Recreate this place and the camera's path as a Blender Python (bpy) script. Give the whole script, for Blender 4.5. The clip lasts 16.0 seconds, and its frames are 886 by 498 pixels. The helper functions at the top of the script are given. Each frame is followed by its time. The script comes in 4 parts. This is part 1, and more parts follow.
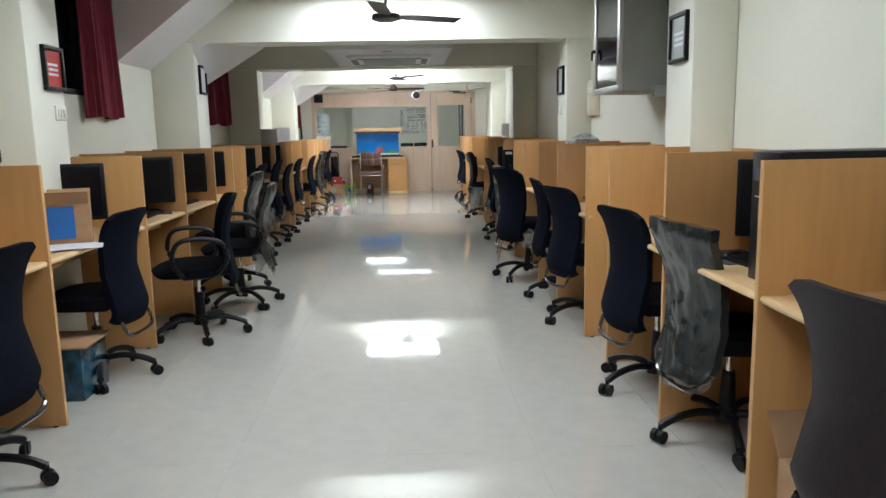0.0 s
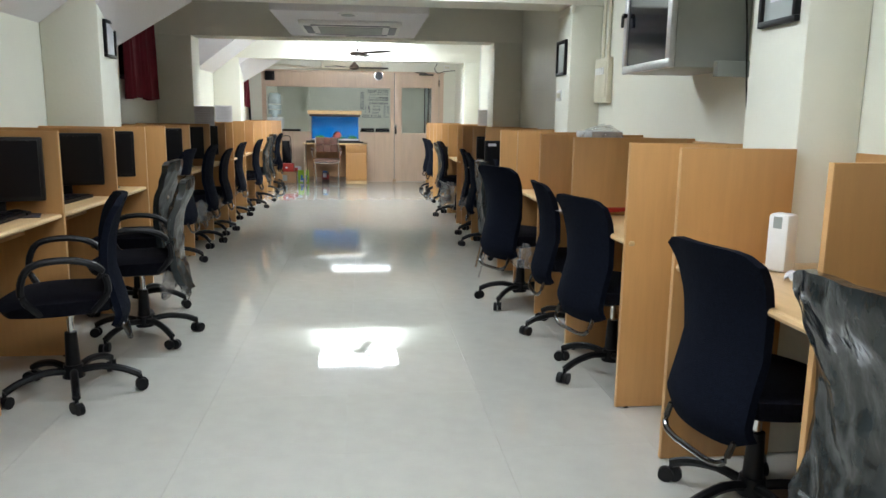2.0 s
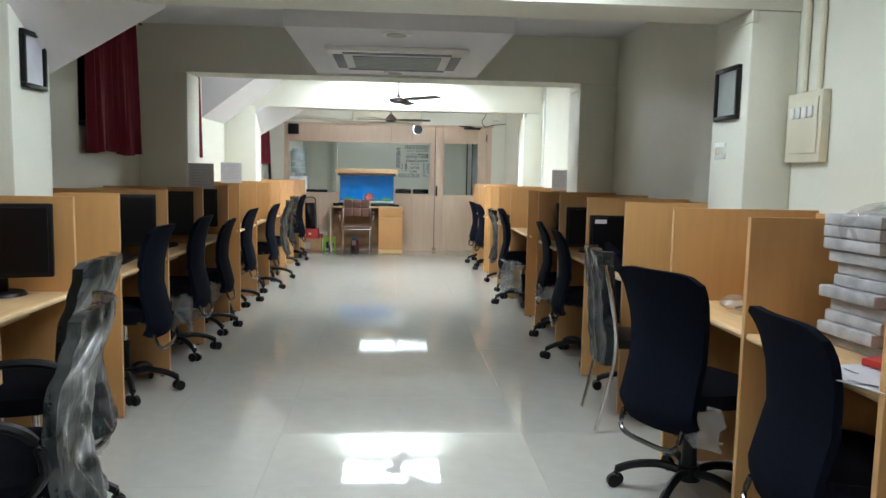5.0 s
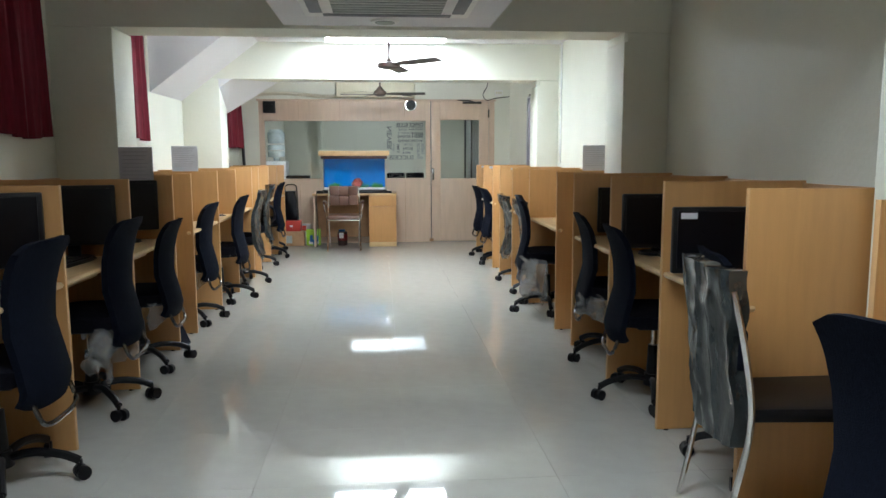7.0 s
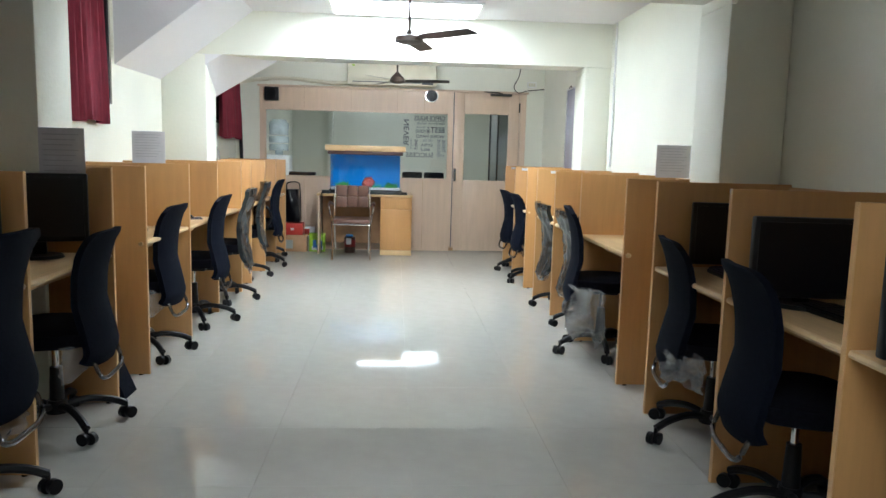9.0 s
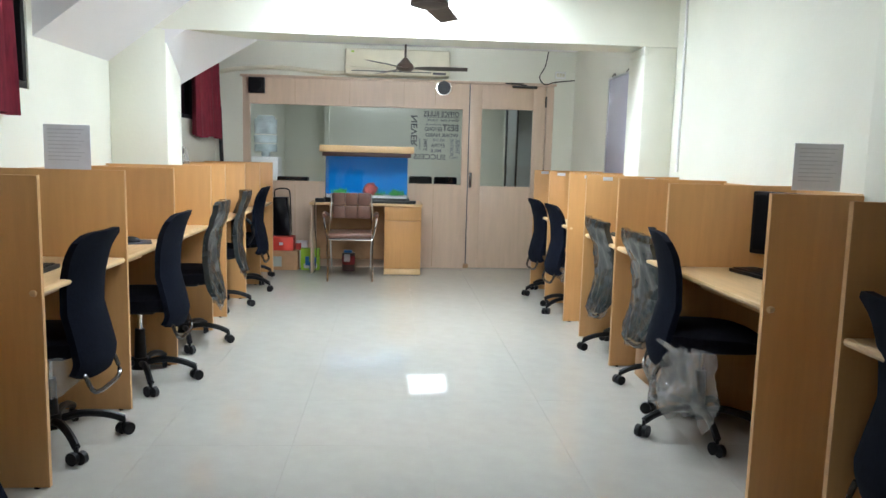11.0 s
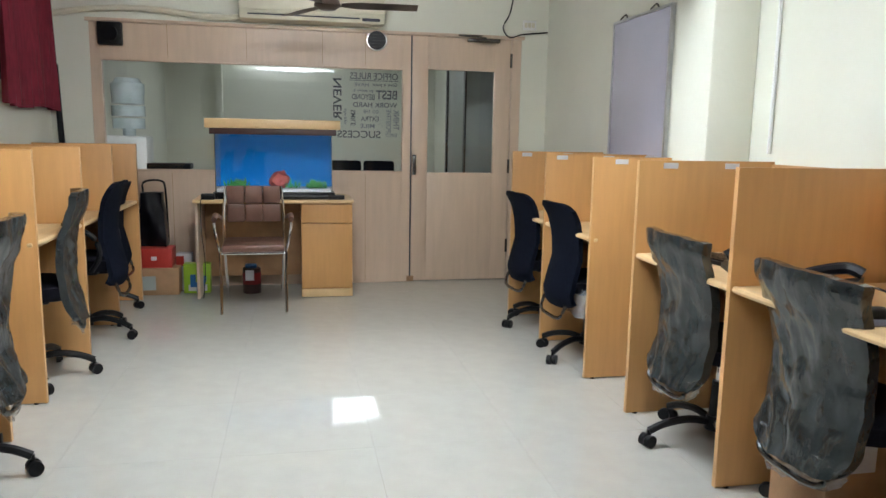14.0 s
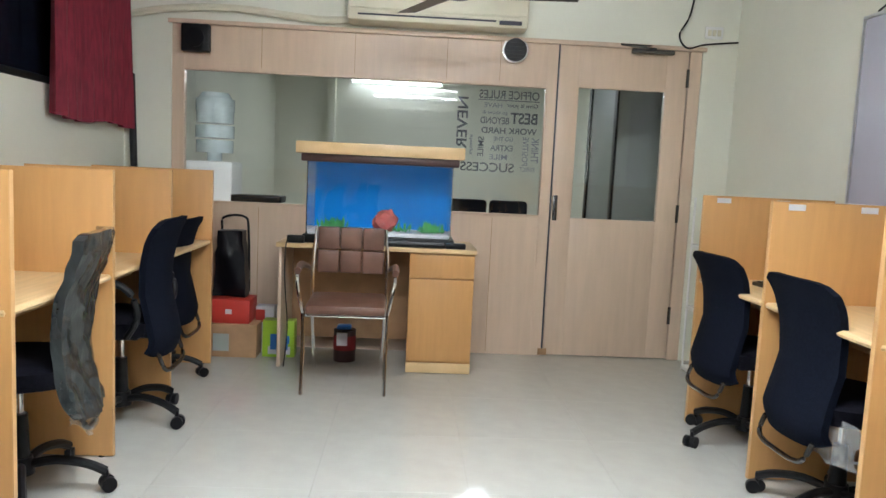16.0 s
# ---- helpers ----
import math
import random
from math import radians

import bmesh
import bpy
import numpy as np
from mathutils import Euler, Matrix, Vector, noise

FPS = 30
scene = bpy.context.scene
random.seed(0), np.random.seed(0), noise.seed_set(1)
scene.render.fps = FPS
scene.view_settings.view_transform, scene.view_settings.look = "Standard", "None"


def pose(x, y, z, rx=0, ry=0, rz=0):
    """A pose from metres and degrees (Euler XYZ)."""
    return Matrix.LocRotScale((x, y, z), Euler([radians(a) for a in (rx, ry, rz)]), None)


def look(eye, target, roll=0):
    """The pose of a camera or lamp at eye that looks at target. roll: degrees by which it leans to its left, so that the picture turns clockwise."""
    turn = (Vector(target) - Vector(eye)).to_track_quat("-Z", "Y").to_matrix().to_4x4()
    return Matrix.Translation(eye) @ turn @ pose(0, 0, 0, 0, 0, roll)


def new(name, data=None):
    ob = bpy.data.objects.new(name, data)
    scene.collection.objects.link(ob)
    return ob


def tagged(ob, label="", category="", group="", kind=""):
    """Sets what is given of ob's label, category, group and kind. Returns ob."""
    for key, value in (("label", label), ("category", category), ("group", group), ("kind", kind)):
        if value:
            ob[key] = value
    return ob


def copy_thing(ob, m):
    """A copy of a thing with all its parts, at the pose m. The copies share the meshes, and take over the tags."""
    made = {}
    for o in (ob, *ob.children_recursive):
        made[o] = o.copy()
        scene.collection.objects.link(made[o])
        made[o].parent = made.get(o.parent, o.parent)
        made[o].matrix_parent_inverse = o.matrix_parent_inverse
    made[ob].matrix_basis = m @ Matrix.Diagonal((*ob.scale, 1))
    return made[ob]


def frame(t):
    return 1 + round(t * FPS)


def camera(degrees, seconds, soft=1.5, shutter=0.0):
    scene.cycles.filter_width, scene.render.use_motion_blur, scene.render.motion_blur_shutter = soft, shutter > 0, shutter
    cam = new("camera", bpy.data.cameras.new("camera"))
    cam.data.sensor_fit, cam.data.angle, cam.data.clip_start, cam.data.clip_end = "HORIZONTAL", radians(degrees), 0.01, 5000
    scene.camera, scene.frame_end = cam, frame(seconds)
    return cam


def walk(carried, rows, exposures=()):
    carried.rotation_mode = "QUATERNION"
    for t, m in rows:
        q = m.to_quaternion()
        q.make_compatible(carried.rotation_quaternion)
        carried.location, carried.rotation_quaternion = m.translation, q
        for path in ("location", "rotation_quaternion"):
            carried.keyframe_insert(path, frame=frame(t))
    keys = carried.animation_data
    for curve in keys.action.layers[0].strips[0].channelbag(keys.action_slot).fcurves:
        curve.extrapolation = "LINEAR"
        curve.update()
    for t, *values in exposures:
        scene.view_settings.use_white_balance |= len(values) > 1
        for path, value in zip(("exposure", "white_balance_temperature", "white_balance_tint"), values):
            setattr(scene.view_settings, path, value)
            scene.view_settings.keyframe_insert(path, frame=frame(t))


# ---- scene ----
cam = camera(62.5, 16.0)
PATH = [
    (0, (-0.168, 0.05, 1.272), (-0.073, 2.022, 0.953), -1.2),
    (0.5, (-0.192, 0.365, 1.283), (-0.028, 2.332, 0.965), -1.8),
    (1, (-0.16, 0.697, 1.284), (0.036, 2.661, 0.957), -1.7),
    (1.5, (-0.198, 1.043, 1.269), (-0.01, 3.004, 0.922), 0.3),
    (2, (-0.202, 1.39, 1.257), (0.012, 3.347, 0.903), 0.8),
    (2.5, (-0.197, 1.804, 1.254), (-0.022, 3.761, 0.876), 0.6),
    (3, (-0.282, 2.18, 1.244), (-0.125, 4.136, 0.859), 0.9),
    (3.5, (-0.323, 2.491, 1.249), (-0.124, 4.445, 0.874), -0.1),
    (4, (-0.31, 2.818, 1.285), (-0.126, 4.784, 0.972), 0.0),
    (4.5, (-0.337, 3.136, 1.291), (-0.195, 5.121, 1.089), 1.3),
    (7, (-0.374, 4.848, 1.28), (-0.205, 6.825, 1.028), -0.2),
    (7.5, (-0.381, 5.179, 1.273), (-0.229, 7.153, 0.994), 0.2),
    (8, (-0.342, 5.49, 1.27), (-0.156, 7.461, 0.992), 0.1),
    (8.5, (-0.298, 5.817, 1.273), (-0.144, 7.794, 1.018), 0.4),
    (9, (-0.364, 6.13, 1.261), (-0.23, 8.109, 1.008), 1.5),
    (11.5, (-0.517, 7.875, 1.268), (-0.374, 9.855, 1.022), 1.5),
    (12, (-0.609, 8.238, 1.278), (-0.438, 10.216, 1.04), 2.0),
    (12.5, (-0.647, 8.588, 1.261), (-0.413, 10.557, 1.001), 1.1),
    (13, (-0.635, 8.915, 1.28), (-0.368, 10.878, 1.003), 0.9),
    (13.5, (-0.635, 9.266, 1.281), (-0.29, 11.217, 1.006), 1.3),
    (14, (-0.58, 9.593, 1.247), (-0.186, 11.531, 0.946), 1.0),
    (14.5, (-0.551, 9.927, 1.255), (-0.267, 11.881, 0.936), 1.6),
    (15, (-0.582, 10.259, 1.231), (-0.374, 12.227, 0.939), 1.5),
    (15.5, (-0.567, 10.609, 1.227), (-0.417, 12.588, 0.985), 0.7),
    (16, (-0.55, 10.931, 1.217), (-0.456, 12.918, 1.008), 2.7),
]
walk(cam, [(t, look(eye, target, roll)) for t, eye, target, roll in PATH],
     exposures=((0, 0.08, 6450, 13), (2, 0.22, 6450, 11), (3, 0.28, 6150, 10), (4.5, 0.22, 6350, 10), (7, 0.1, 6200, 10),
                (9, 0.24, 6150, 10), (11.5, 0.06, 6250, 11), (12.5, -0.12, 6350, 12), (14.5, -0.12, 6450, 12.5), (15.5, 0.08, 6400, 12), (16, 0.2, 6400, 12)))

# ---- world and light ----
world = bpy.data.worlds.new("world")
world.use_nodes = True
scene.world = world
world.node_tree.nodes["Background"].inputs[0].default_value = (0.02, 0.03, 0.06, 1)
world.node_tree.nodes["Background"].inputs[1].default_value = 0.2
LAMP = 21.5


# ---- materials ----
def material(name, colour, rough=0.5, metal=0.0, vary=0.1, scale=6.0, stretch=(1, 1, 1), bump=0.0, bump_scale=60.0,
             island=0.0, coat=0.0, emit=0.0, spec=0.5, transmission=0.0, alpha=1.0, ior=1.45, rough_vary=0.0, random_tint=0.0):
    m = bpy.data.materials.new(name)
    m.use_nodes = True
    t = m.node_tree
    n, l = t.nodes, t.links
    b = n["Principled BSDF"]
    b.inputs["Roughness"].default_value = rough
    b.inputs["Metallic"].default_value = metal
    b.inputs["IOR"].default_value = ior
    b.inputs["Specular IOR Level"].default_value = spec
    b.inputs["Coat Weight"].default_value = coat
    b.inputs["Transmission Weight"].default_value = transmission
    b.inputs["Alpha"].default_value = alpha
    if emit:
        b.inputs["Emission Color"].default_value = (*colour, 1)
        b.inputs["Emission Strength"].default_value = emit
    tc = n.new("ShaderNodeTexCoord")
    mp = n.new("ShaderNodeMapping")
    mp.inputs["Scale"].default_value = stretch
    l.new(tc.outputs["Object"], mp.inputs["Vector"])
    big = n.new("ShaderNodeTexNoise")
    big.inputs["Scale"].default_value = scale
    big.inputs["Detail"].default_value = 6
    l.new(mp.outputs[0], big.inputs["Vector"])
    ramp = n.new("ShaderNodeMapRange")
    ramp.inputs[1].default_value, ramp.inputs[2].default_value = 0.3, 0.7
    ramp.inputs[3].default_value, ramp.inputs[4].default_value = 1 - vary, 1 + vary
    l.new(big.outputs["Fac"], ramp.inputs[0])
    mul = n.new("ShaderNodeMix")
    mul.data_type, mul.blend_type = "RGBA", "MULTIPLY"
    mul.inputs["Factor"].default_value = 1
    mul.inputs["A"].default_value = (*colour, 1)
    last = ramp.outputs[0]
    if random_tint:
        info = n.new("ShaderNodeObjectInfo")
        r2 = n.new("ShaderNodeMapRange")
        r2.inputs[3].default_value, r2.inputs[4].default_value = 1 - random_tint, 1 + random_tint
        l.new(info.outputs["Random"], r2.inputs[0])
        mm = n.new("ShaderNodeMath")
        mm.operation = "MULTIPLY"
        l.new(last, mm.inputs[0])
        l.new(r2.outputs[0], mm.inputs[1])
        last = mm.outputs[0]
    l.new(last, mul.inputs["B"])
    l.new(mul.outputs["Result"], b.inputs["Base Color"])
    if rough_vary:
        rr = n.new("ShaderNodeMapRange")
        rr.inputs[1].default_value, rr.inputs[2].default_value = 0.3, 0.7
        rr.inputs[3].default_value, rr.inputs[4].default_value = max(rough - rough_vary, 0.02), rough + rough_vary
        l.new(big.outputs["Fac"], rr.inputs[0])
        l.new(rr.outputs[0], b.inputs["Roughness"])
    if bump:
        fine = n.new("ShaderNodeTexNoise")
        fine.inputs["Scale"].default_value = bump_scale
        fine.inputs["Detail"].default_value = 4
        l.new(mp.outputs[0], fine.inputs["Vector"])
        bp = n.new("ShaderNodeBump")
        bp.inputs["Strength"].default_value = bump
        bp.inputs["Distance"].default_value = 0.01
        l.new(fine.outputs["Fac"], bp.inputs["Height"])
        l.new(bp.outputs[0], b.inputs["Normal"])
    return m


WALL = material("wall_paint", (0.74, 0.74, 0.64), 0.55, vary=0.04, scale=1.5, bump=0.12, bump_scale=40)
CEIL = material("ceiling_paint", (0.74, 0.73, 0.74), 0.6, vary=0.03, scale=1.2, bump=0.1, bump_scale=40)
TILE = material("vitrified_tile", (0.455, 0.44, 0.395), 0.042, vary=0.035, scale=9, rough_vary=0.015, bump=0.006, bump_scale=3, random_tint=0.004, ior=1.7)
GROUT = material("grout", (0.40, 0.39, 0.36), 0.8)
WOOD = material("beech_laminate", (0.52, 0.275, 0.10), 0.36, vary=0.05, scale=5, stretch=(9, 9, 0.8), bump=0.03, bump_scale=30, random_tint=0.06)
WOODTOP = material("beech_desktop", (0.60, 0.40, 0.20), 0.3, vary=0.10, scale=5, stretch=(9, 0.8, 9), random_tint=0.05)
EDGE = material("edge_band", (0.66, 0.46, 0.24), 0.35, vary=0.08, scale=8)
PALEWOOD = material("pale_laminate", (0.62, 0.47, 0.35), 0.35, vary=0.05, scale=4, stretch=(7, 7, 0.7), bump=0.02, bump_scale=30)
MESHBLACK = material("black_mesh_fabric", (0.005, 0.0065, 0.012), 0.8, spec=0.05, vary=0.25, scale=90, bump=0.3, bump_scale=260)
SEATBLACK = material("black_seat_fabric", (0.005, 0.005, 0.008), 0.85, spec=0.08, vary=0.3, scale=70, bump=0.3, bump_scale=220)
BROWNBACK = material("dark_brown_leatherette", (0.016, 0.011, 0.013), 0.5, spec=0.25, vary=0.2, scale=30, bump=0.2, bump_scale=160)
PLASTIC = material("black_plastic", (0.006, 0.006, 0.007), 0.4, spec=0.28, vary=0.2, scale=30, bump=0.05, bump_scale=200)
GLOSSBLACK = material("gloss_black_screen", (0.004, 0.004, 0.006), 0.3, spec=0.25, vary=0.1, scale=10)
WRAP = material("clear_wrap_over_black", (0.022, 0.027, 0.028), 0.16, vary=0.35, scale=14, stretch=(1, 1.2, 0.7), bump=1.0, bump_scale=22, rough_vary=0.08, coat=0.6)
FILM = material("loose_clear_film", (0.42, 0.42, 0.41), 0.14, vary=0.45, scale=30, bump=0.9, bump_scale=34, alpha=0.30, coat=0.8)
CHROME = material("chrome", (0.75, 0.75, 0.76), 0.14, metal=1.0, vary=0.05)
STEEL = material("dark_steel_tube", (0.16, 0.155, 0.15), 0.25, metal=1.0, vary=0.1)
ALU = material("aluminium", (0.62, 0.63, 0.65), 0.35, metal=0.9, vary=0.06, scale=20)
GREYPANEL = material("grey_enamel", (0.30, 0.33, 0.31), 0.4, vary=0.06, scale=5)
CURTAIN = material("maroon_velvet", (0.16, 0.008, 0.022), 0.8, vary=0.25, scale=16, stretch=(4, 4, 0.6), bump=0.2, bump_scale=150)
NIGHT = material("dark_window_glass", (0.006, 0.008, 0.016), 0.08, vary=0.2, scale=2)
IVORY = material("ivory_plastic", (0.68, 0.64, 0.50), 0.4, vary=0.06, scale=6)
WHITEP = material("white_plastic", (0.78, 0.78, 0.76), 0.35, vary=0.04, scale=10)
PAPER = material("paper", (0.62, 0.62, 0.66), 0.7, vary=0.06, scale=15)
REAM = material("grey_bundled_paper", (0.42, 0.41, 0.41), 0.45, vary=0.3, scale=12, bump=0.5, bump_scale=20)
INK = material("ink", (0.05, 0.05, 0.07), 0.6)
DECAL = material("grey_decal", (0.03, 0.035, 0.045), 0.6)
FAINT = material("faint_print", (0.46, 0.46, 0.50), 0.7)
DIVEDGE = material("divider_edge_band", (0.57, 0.33, 0.14), 0.38, vary=0.08, scale=8)
DECALPALE = material("pale_decal", (0.20, 0.21, 0.23), 0.6)
RED = material("red_card", (0.42, 0.03, 0.02), 0.5, vary=0.12)
GREEN = material("lime_card", (0.30, 0.50, 0.03), 0.45, vary=0.1)
BLUE = material("blue_card", (0.02, 0.14, 0.42), 0.45, vary=0.1)
CARD = material("brown_cardboard", (0.36, 0.21, 0.11), 0.8, vary=0.14, scale=9, bump=0.08, bump_scale=80)
BROWN = material("brown_leatherette", (0.13, 0.062, 0.042), 0.4, vary=0.18, scale=12, bump=0.12, bump_scale=120)
HOODDARK = material("dark_hood_trim", (0.045, 0.02, 0.018), 0.4)
FANB = material("brown_fan_enamel", (0.06, 0.04, 0.03), 0.35, vary=0.15)
# lit look of the tank put in as emission; the backdrop is no lamp
GLOWBLUE = material("glowing_aquarium_backdrop", (0.002, 0.135, 0.42), 0.6, vary=0.15, scale=3, emit=0.27, spec=0.08)
PLANT = material("green_plastic_plant", (0.03, 0.22, 0.04), 0.5, vary=0.4, scale=40)
CORAL = material("red_ornament", (0.38, 0.07, 0.06), 0.7, vary=0.3, scale=40)
BOARD = material("whiteboard", (0.50, 0.50, 0.60), 0.25, vary=0.03, scale=3)
GLASS = material("clear_glass", (0.97, 0.99, 0.98), 0.02, transmission=1.0, vary=0.0, ior=1.45)
BOTTLE = material("bottle_plastic", (0.62, 0.72, 0.74), 0.15, vary=0.2, scale=9, alpha=0.75)
LIGHTFACE = material("led_diffuser", (0.885, 0.985, 1.06), 0.5, vary=0.0, emit=LAMP)
TUBEFACE = material("tube_diffuser", (0.92, 0.985, 1.02), 0.5, vary=0.0, emit=LAMP * 4.7)
TUBEFACE_2 = material("bright_tube_diffuser", (0.90, 0.985, 1.05), 0.5, vary=0.0, emit=LAMP * 3.5)
LIGHTFACE_2 = material("led_diffuser_bright", (0.885, 0.985, 1.06), 0.5, vary=0.0, emit=LAMP * 1.75)
# glow of the panel added in the cabin, where no lamp is known
CABINGLOW = material("added_cabin_glow", (0.90, 0.985, 1.04), 0.5, vary=0.0, emit=LAMP * 0.2)
TEAL = material("teal_film", (0.012, 0.06, 0.10), 0.18, vary=0.7, scale=12, bump=0.6, bump_scale=16, coat=0.5)
MAROONDARK = material("deep_red_label", (0.2, 0.01, 0.012), 0.5, vary=0.2)


# ---- mesh tools ----
def box(bm, x0, x1, y0, y1, z0, z1, bevel=0.0):
    made = bmesh.ops.create_cube(bm, size=1)["verts"]
    for v in made:
        v.co = Vector((x0 + (v.co.x + 0.5) * (x1 - x0), y0 + (v.co.y + 0.5) * (y1 - y0), z0 + (v.co.z + 0.5) * (z1 - z0)))
    if bevel:
        edges = list({e for v in made for e in v.link_edges})
        bmesh.ops.bevel(bm, geom=edges, offset=bevel, segments=2, affect="EDGES", profile=0.5)
    return made


def prism(bm, outline, y0, y1):
    """Outline of (x, z) points, drawn out along y."""
    a = [bm.verts.new((x, y0, z)) for x, z in outline]
    b = [bm.verts.new((x, y1, z)) for x, z in outline]
    k = len(a)
    bm.faces.new(a)
    bm.faces.new(b[::-1])
    for i in range(k):
        bm.faces.new((a[i], b[i], b[(i + 1) % k], a[(i + 1) % k]))
    bmesh.ops.recalc_face_normals(bm, faces=bm.faces)


def disc(bm, centre, radius, depth, axis="z", n=20, top=None):
    m = {"z": Matrix(), "x": Matrix.Rotation(radians(90), 4, "Y"), "y": Matrix.Rotation(radians(90), 4, "X")}[axis]
    bmesh.ops.create_cone(bm, cap_ends=True, segments=n, radius1=radius, radius2=radius if top is None else top, depth=depth,
                          matrix=Matrix.Translation(centre) @ m)


def tube(bm, points, r, n=8):
    pts = [Vector(p) for p in points]
    rings = []
    for i, p in enumerate(pts):
        d = (pts[min(i + 1, len(pts) - 1)] - pts[max(i - 1, 0)]).normalized()
        ref = Vector((0, 0, 1)) if abs(d.z) < 0.9 else Vector((1, 0, 0))
        u = d.cross(ref).normalized()
        w = d.cross(u)
        rings.append([bm.verts.new(p + r * (math.cos(2 * math.pi * k / n) * u + math.sin(2 * math.pi * k / n) * w)) for k in range(n)])
    for a, b in zip(rings, rings[1:]):
        for k in range(n):
            bm.faces.new((a[k], a[(k + 1) % n], b[(k + 1) % n], b[k]))
    bm.faces.new(rings[0][::-1])
    bm.faces.new(rings[-1])


def curve_points(points, steps=5):
    """A smooth line through the points."""
    p = [Vector(q) for q in points]
    out = []
    for i in range(len(p) - 1):
        a, b, c, d = p[max(i - 1, 0)], p[i], p[i + 1], p[min(i + 2, len(p) - 1)]
        for s in range(steps):
            t = s / steps
            out.append(0.5 * (2 * b + (c - a) * t + (2 * a - 5 * b + 4 * c - d) * t * t + (3 * b - a - 3 * c + d) * t ** 3))
    return out + [p[-1]]


def slab(bm, surface, nu, nv, thick):
    """A closed sheet: surface(u, v) gives a point, thick its depth along x."""
    grids = []
    for off in (0, thick):
        grids.append([[bm.verts.new(Vector(surface(i / nu, j / nv)) + Vector((off, 0, 0))) for j in range(nv + 1)] for i in range(nu + 1)])
    f, b = grids
    for i in range(nu):
        for j in range(nv):
            bm.faces.new((f[i][j], f[i + 1][j], f[i + 1][j + 1], f[i][j + 1]))
            bm.faces.new((b[i][j], b[i][j + 1], b[i + 1][j + 1], b[i + 1][j]))
    rim = [(i, 0) for i in range(nu)] + [(nu, j) for j in range(nv)] + [(i, nv) for i in range(nu, 0, -1)] + [(0, j) for j in range(nv, 0, -1)]
    for (i, j), (p, q) in zip(rim, rim[1:] + rim[:1]):
        bm.faces.new((f[i][j], b[i][j], b[p][q], f[p][q]))
    bmesh.ops.recalc_face_normals(bm, faces=bm.faces)


def mesh_of(name, bm, mat, smooth=True):
    me = bpy.data.meshes.new(name)
    bm.normal_update()
    bm.to_mesh(me)
    bm.free()
    me.materials.append(mat)
    if smooth:
        me.set_sharp_from_angle(angle=radians(38))
    return me


def part(name, bm, mat, parent=None, label="", smooth=True):
    ob = new(name, mesh_of(name, bm, mat, smooth))
    ob.parent = parent
    if label:
        ob["label"] = label
    return ob


def thing(name, m, label, category, group="", kind=""):
    e = new(name)
    e.matrix_basis = m
    e.empty_display_size = 0.1
    return tagged(e, label, category, group, kind)


def block(name, mat, parent, dims, bevel=0.004, label=""):
    bm = bmesh.new()
    box(bm, *dims, bevel)
    return part(name, bm, mat, parent, label)


def structure(name, dims, mat, label, bevel=0.0):
    bm = bmesh.new()
    box(bm, *dims, bevel)
    return tagged(part(name, bm, mat), label, name.split("_")[0], kind="structure")


# ---- the shell ----
XL, XR, YB, YE, YC, CZ = -2.42, 1.57, -3.2, 15.79, 21.0, 2.47
WINDOWS = ((4.90, 6.02), (8.52, 9.56), (10.72, 11.66), (14.26, 15.74))
SILL, HEAD = 1.57, 2.42


def left_wall():
    bm = bmesh.new()
    box(bm, XL - 0.15, XL, YB, YC, -0.05, SILL)
    box(bm, XL - 0.15, XL, YB, YC, HEAD, 2.6)
    ends = [YB] + [v for w in WINDOWS for v in w] + [YC]
    for a, b in zip(ends[::2], ends[1::2]):
        box(bm, XL - 0.15, XL, a, b, SILL, HEAD)
    tagged(part("wall_west", bm, WALL, smooth=False), "cream painted plaster wall with high windows", "wall", kind="structure")


left_wall()
structure("wall_east", (XR, XR + 0.15, YB, YC, -0.05, 2.6), WALL, "cream painted plaster wall above the workstations")
structure("wall_south", (XL, XR, YB - 0.15, YB, -0.05, 2.6), WALL, "plain cream wall closing the hall")
structure("wall_cabin", (XL, XR, YC, YC + 0.15, -0.05, 2.6), WALL, "pale painted back wall of the glazed cabin")
structure("ceiling", (XL - 0.15, XR + 0.15, YB - 0.15, YC + 0.15, CZ, CZ + 0.12), CEIL, "flat white painted ceiling")
bm = bmesh.new()
box(bm, XL, -2.12, YE, YE + 0.1, 0, CZ)
box(bm, -2.12, 1.34, YE, YE + 0.1, 2.115, CZ)
box(bm, 1.34, XR, YE, YE + 0.1, 0, CZ)
tagged(part("wall_north", bm, WALL, smooth=False), "cream plaster above and beside the glazed partition", "wall", kind="structure")

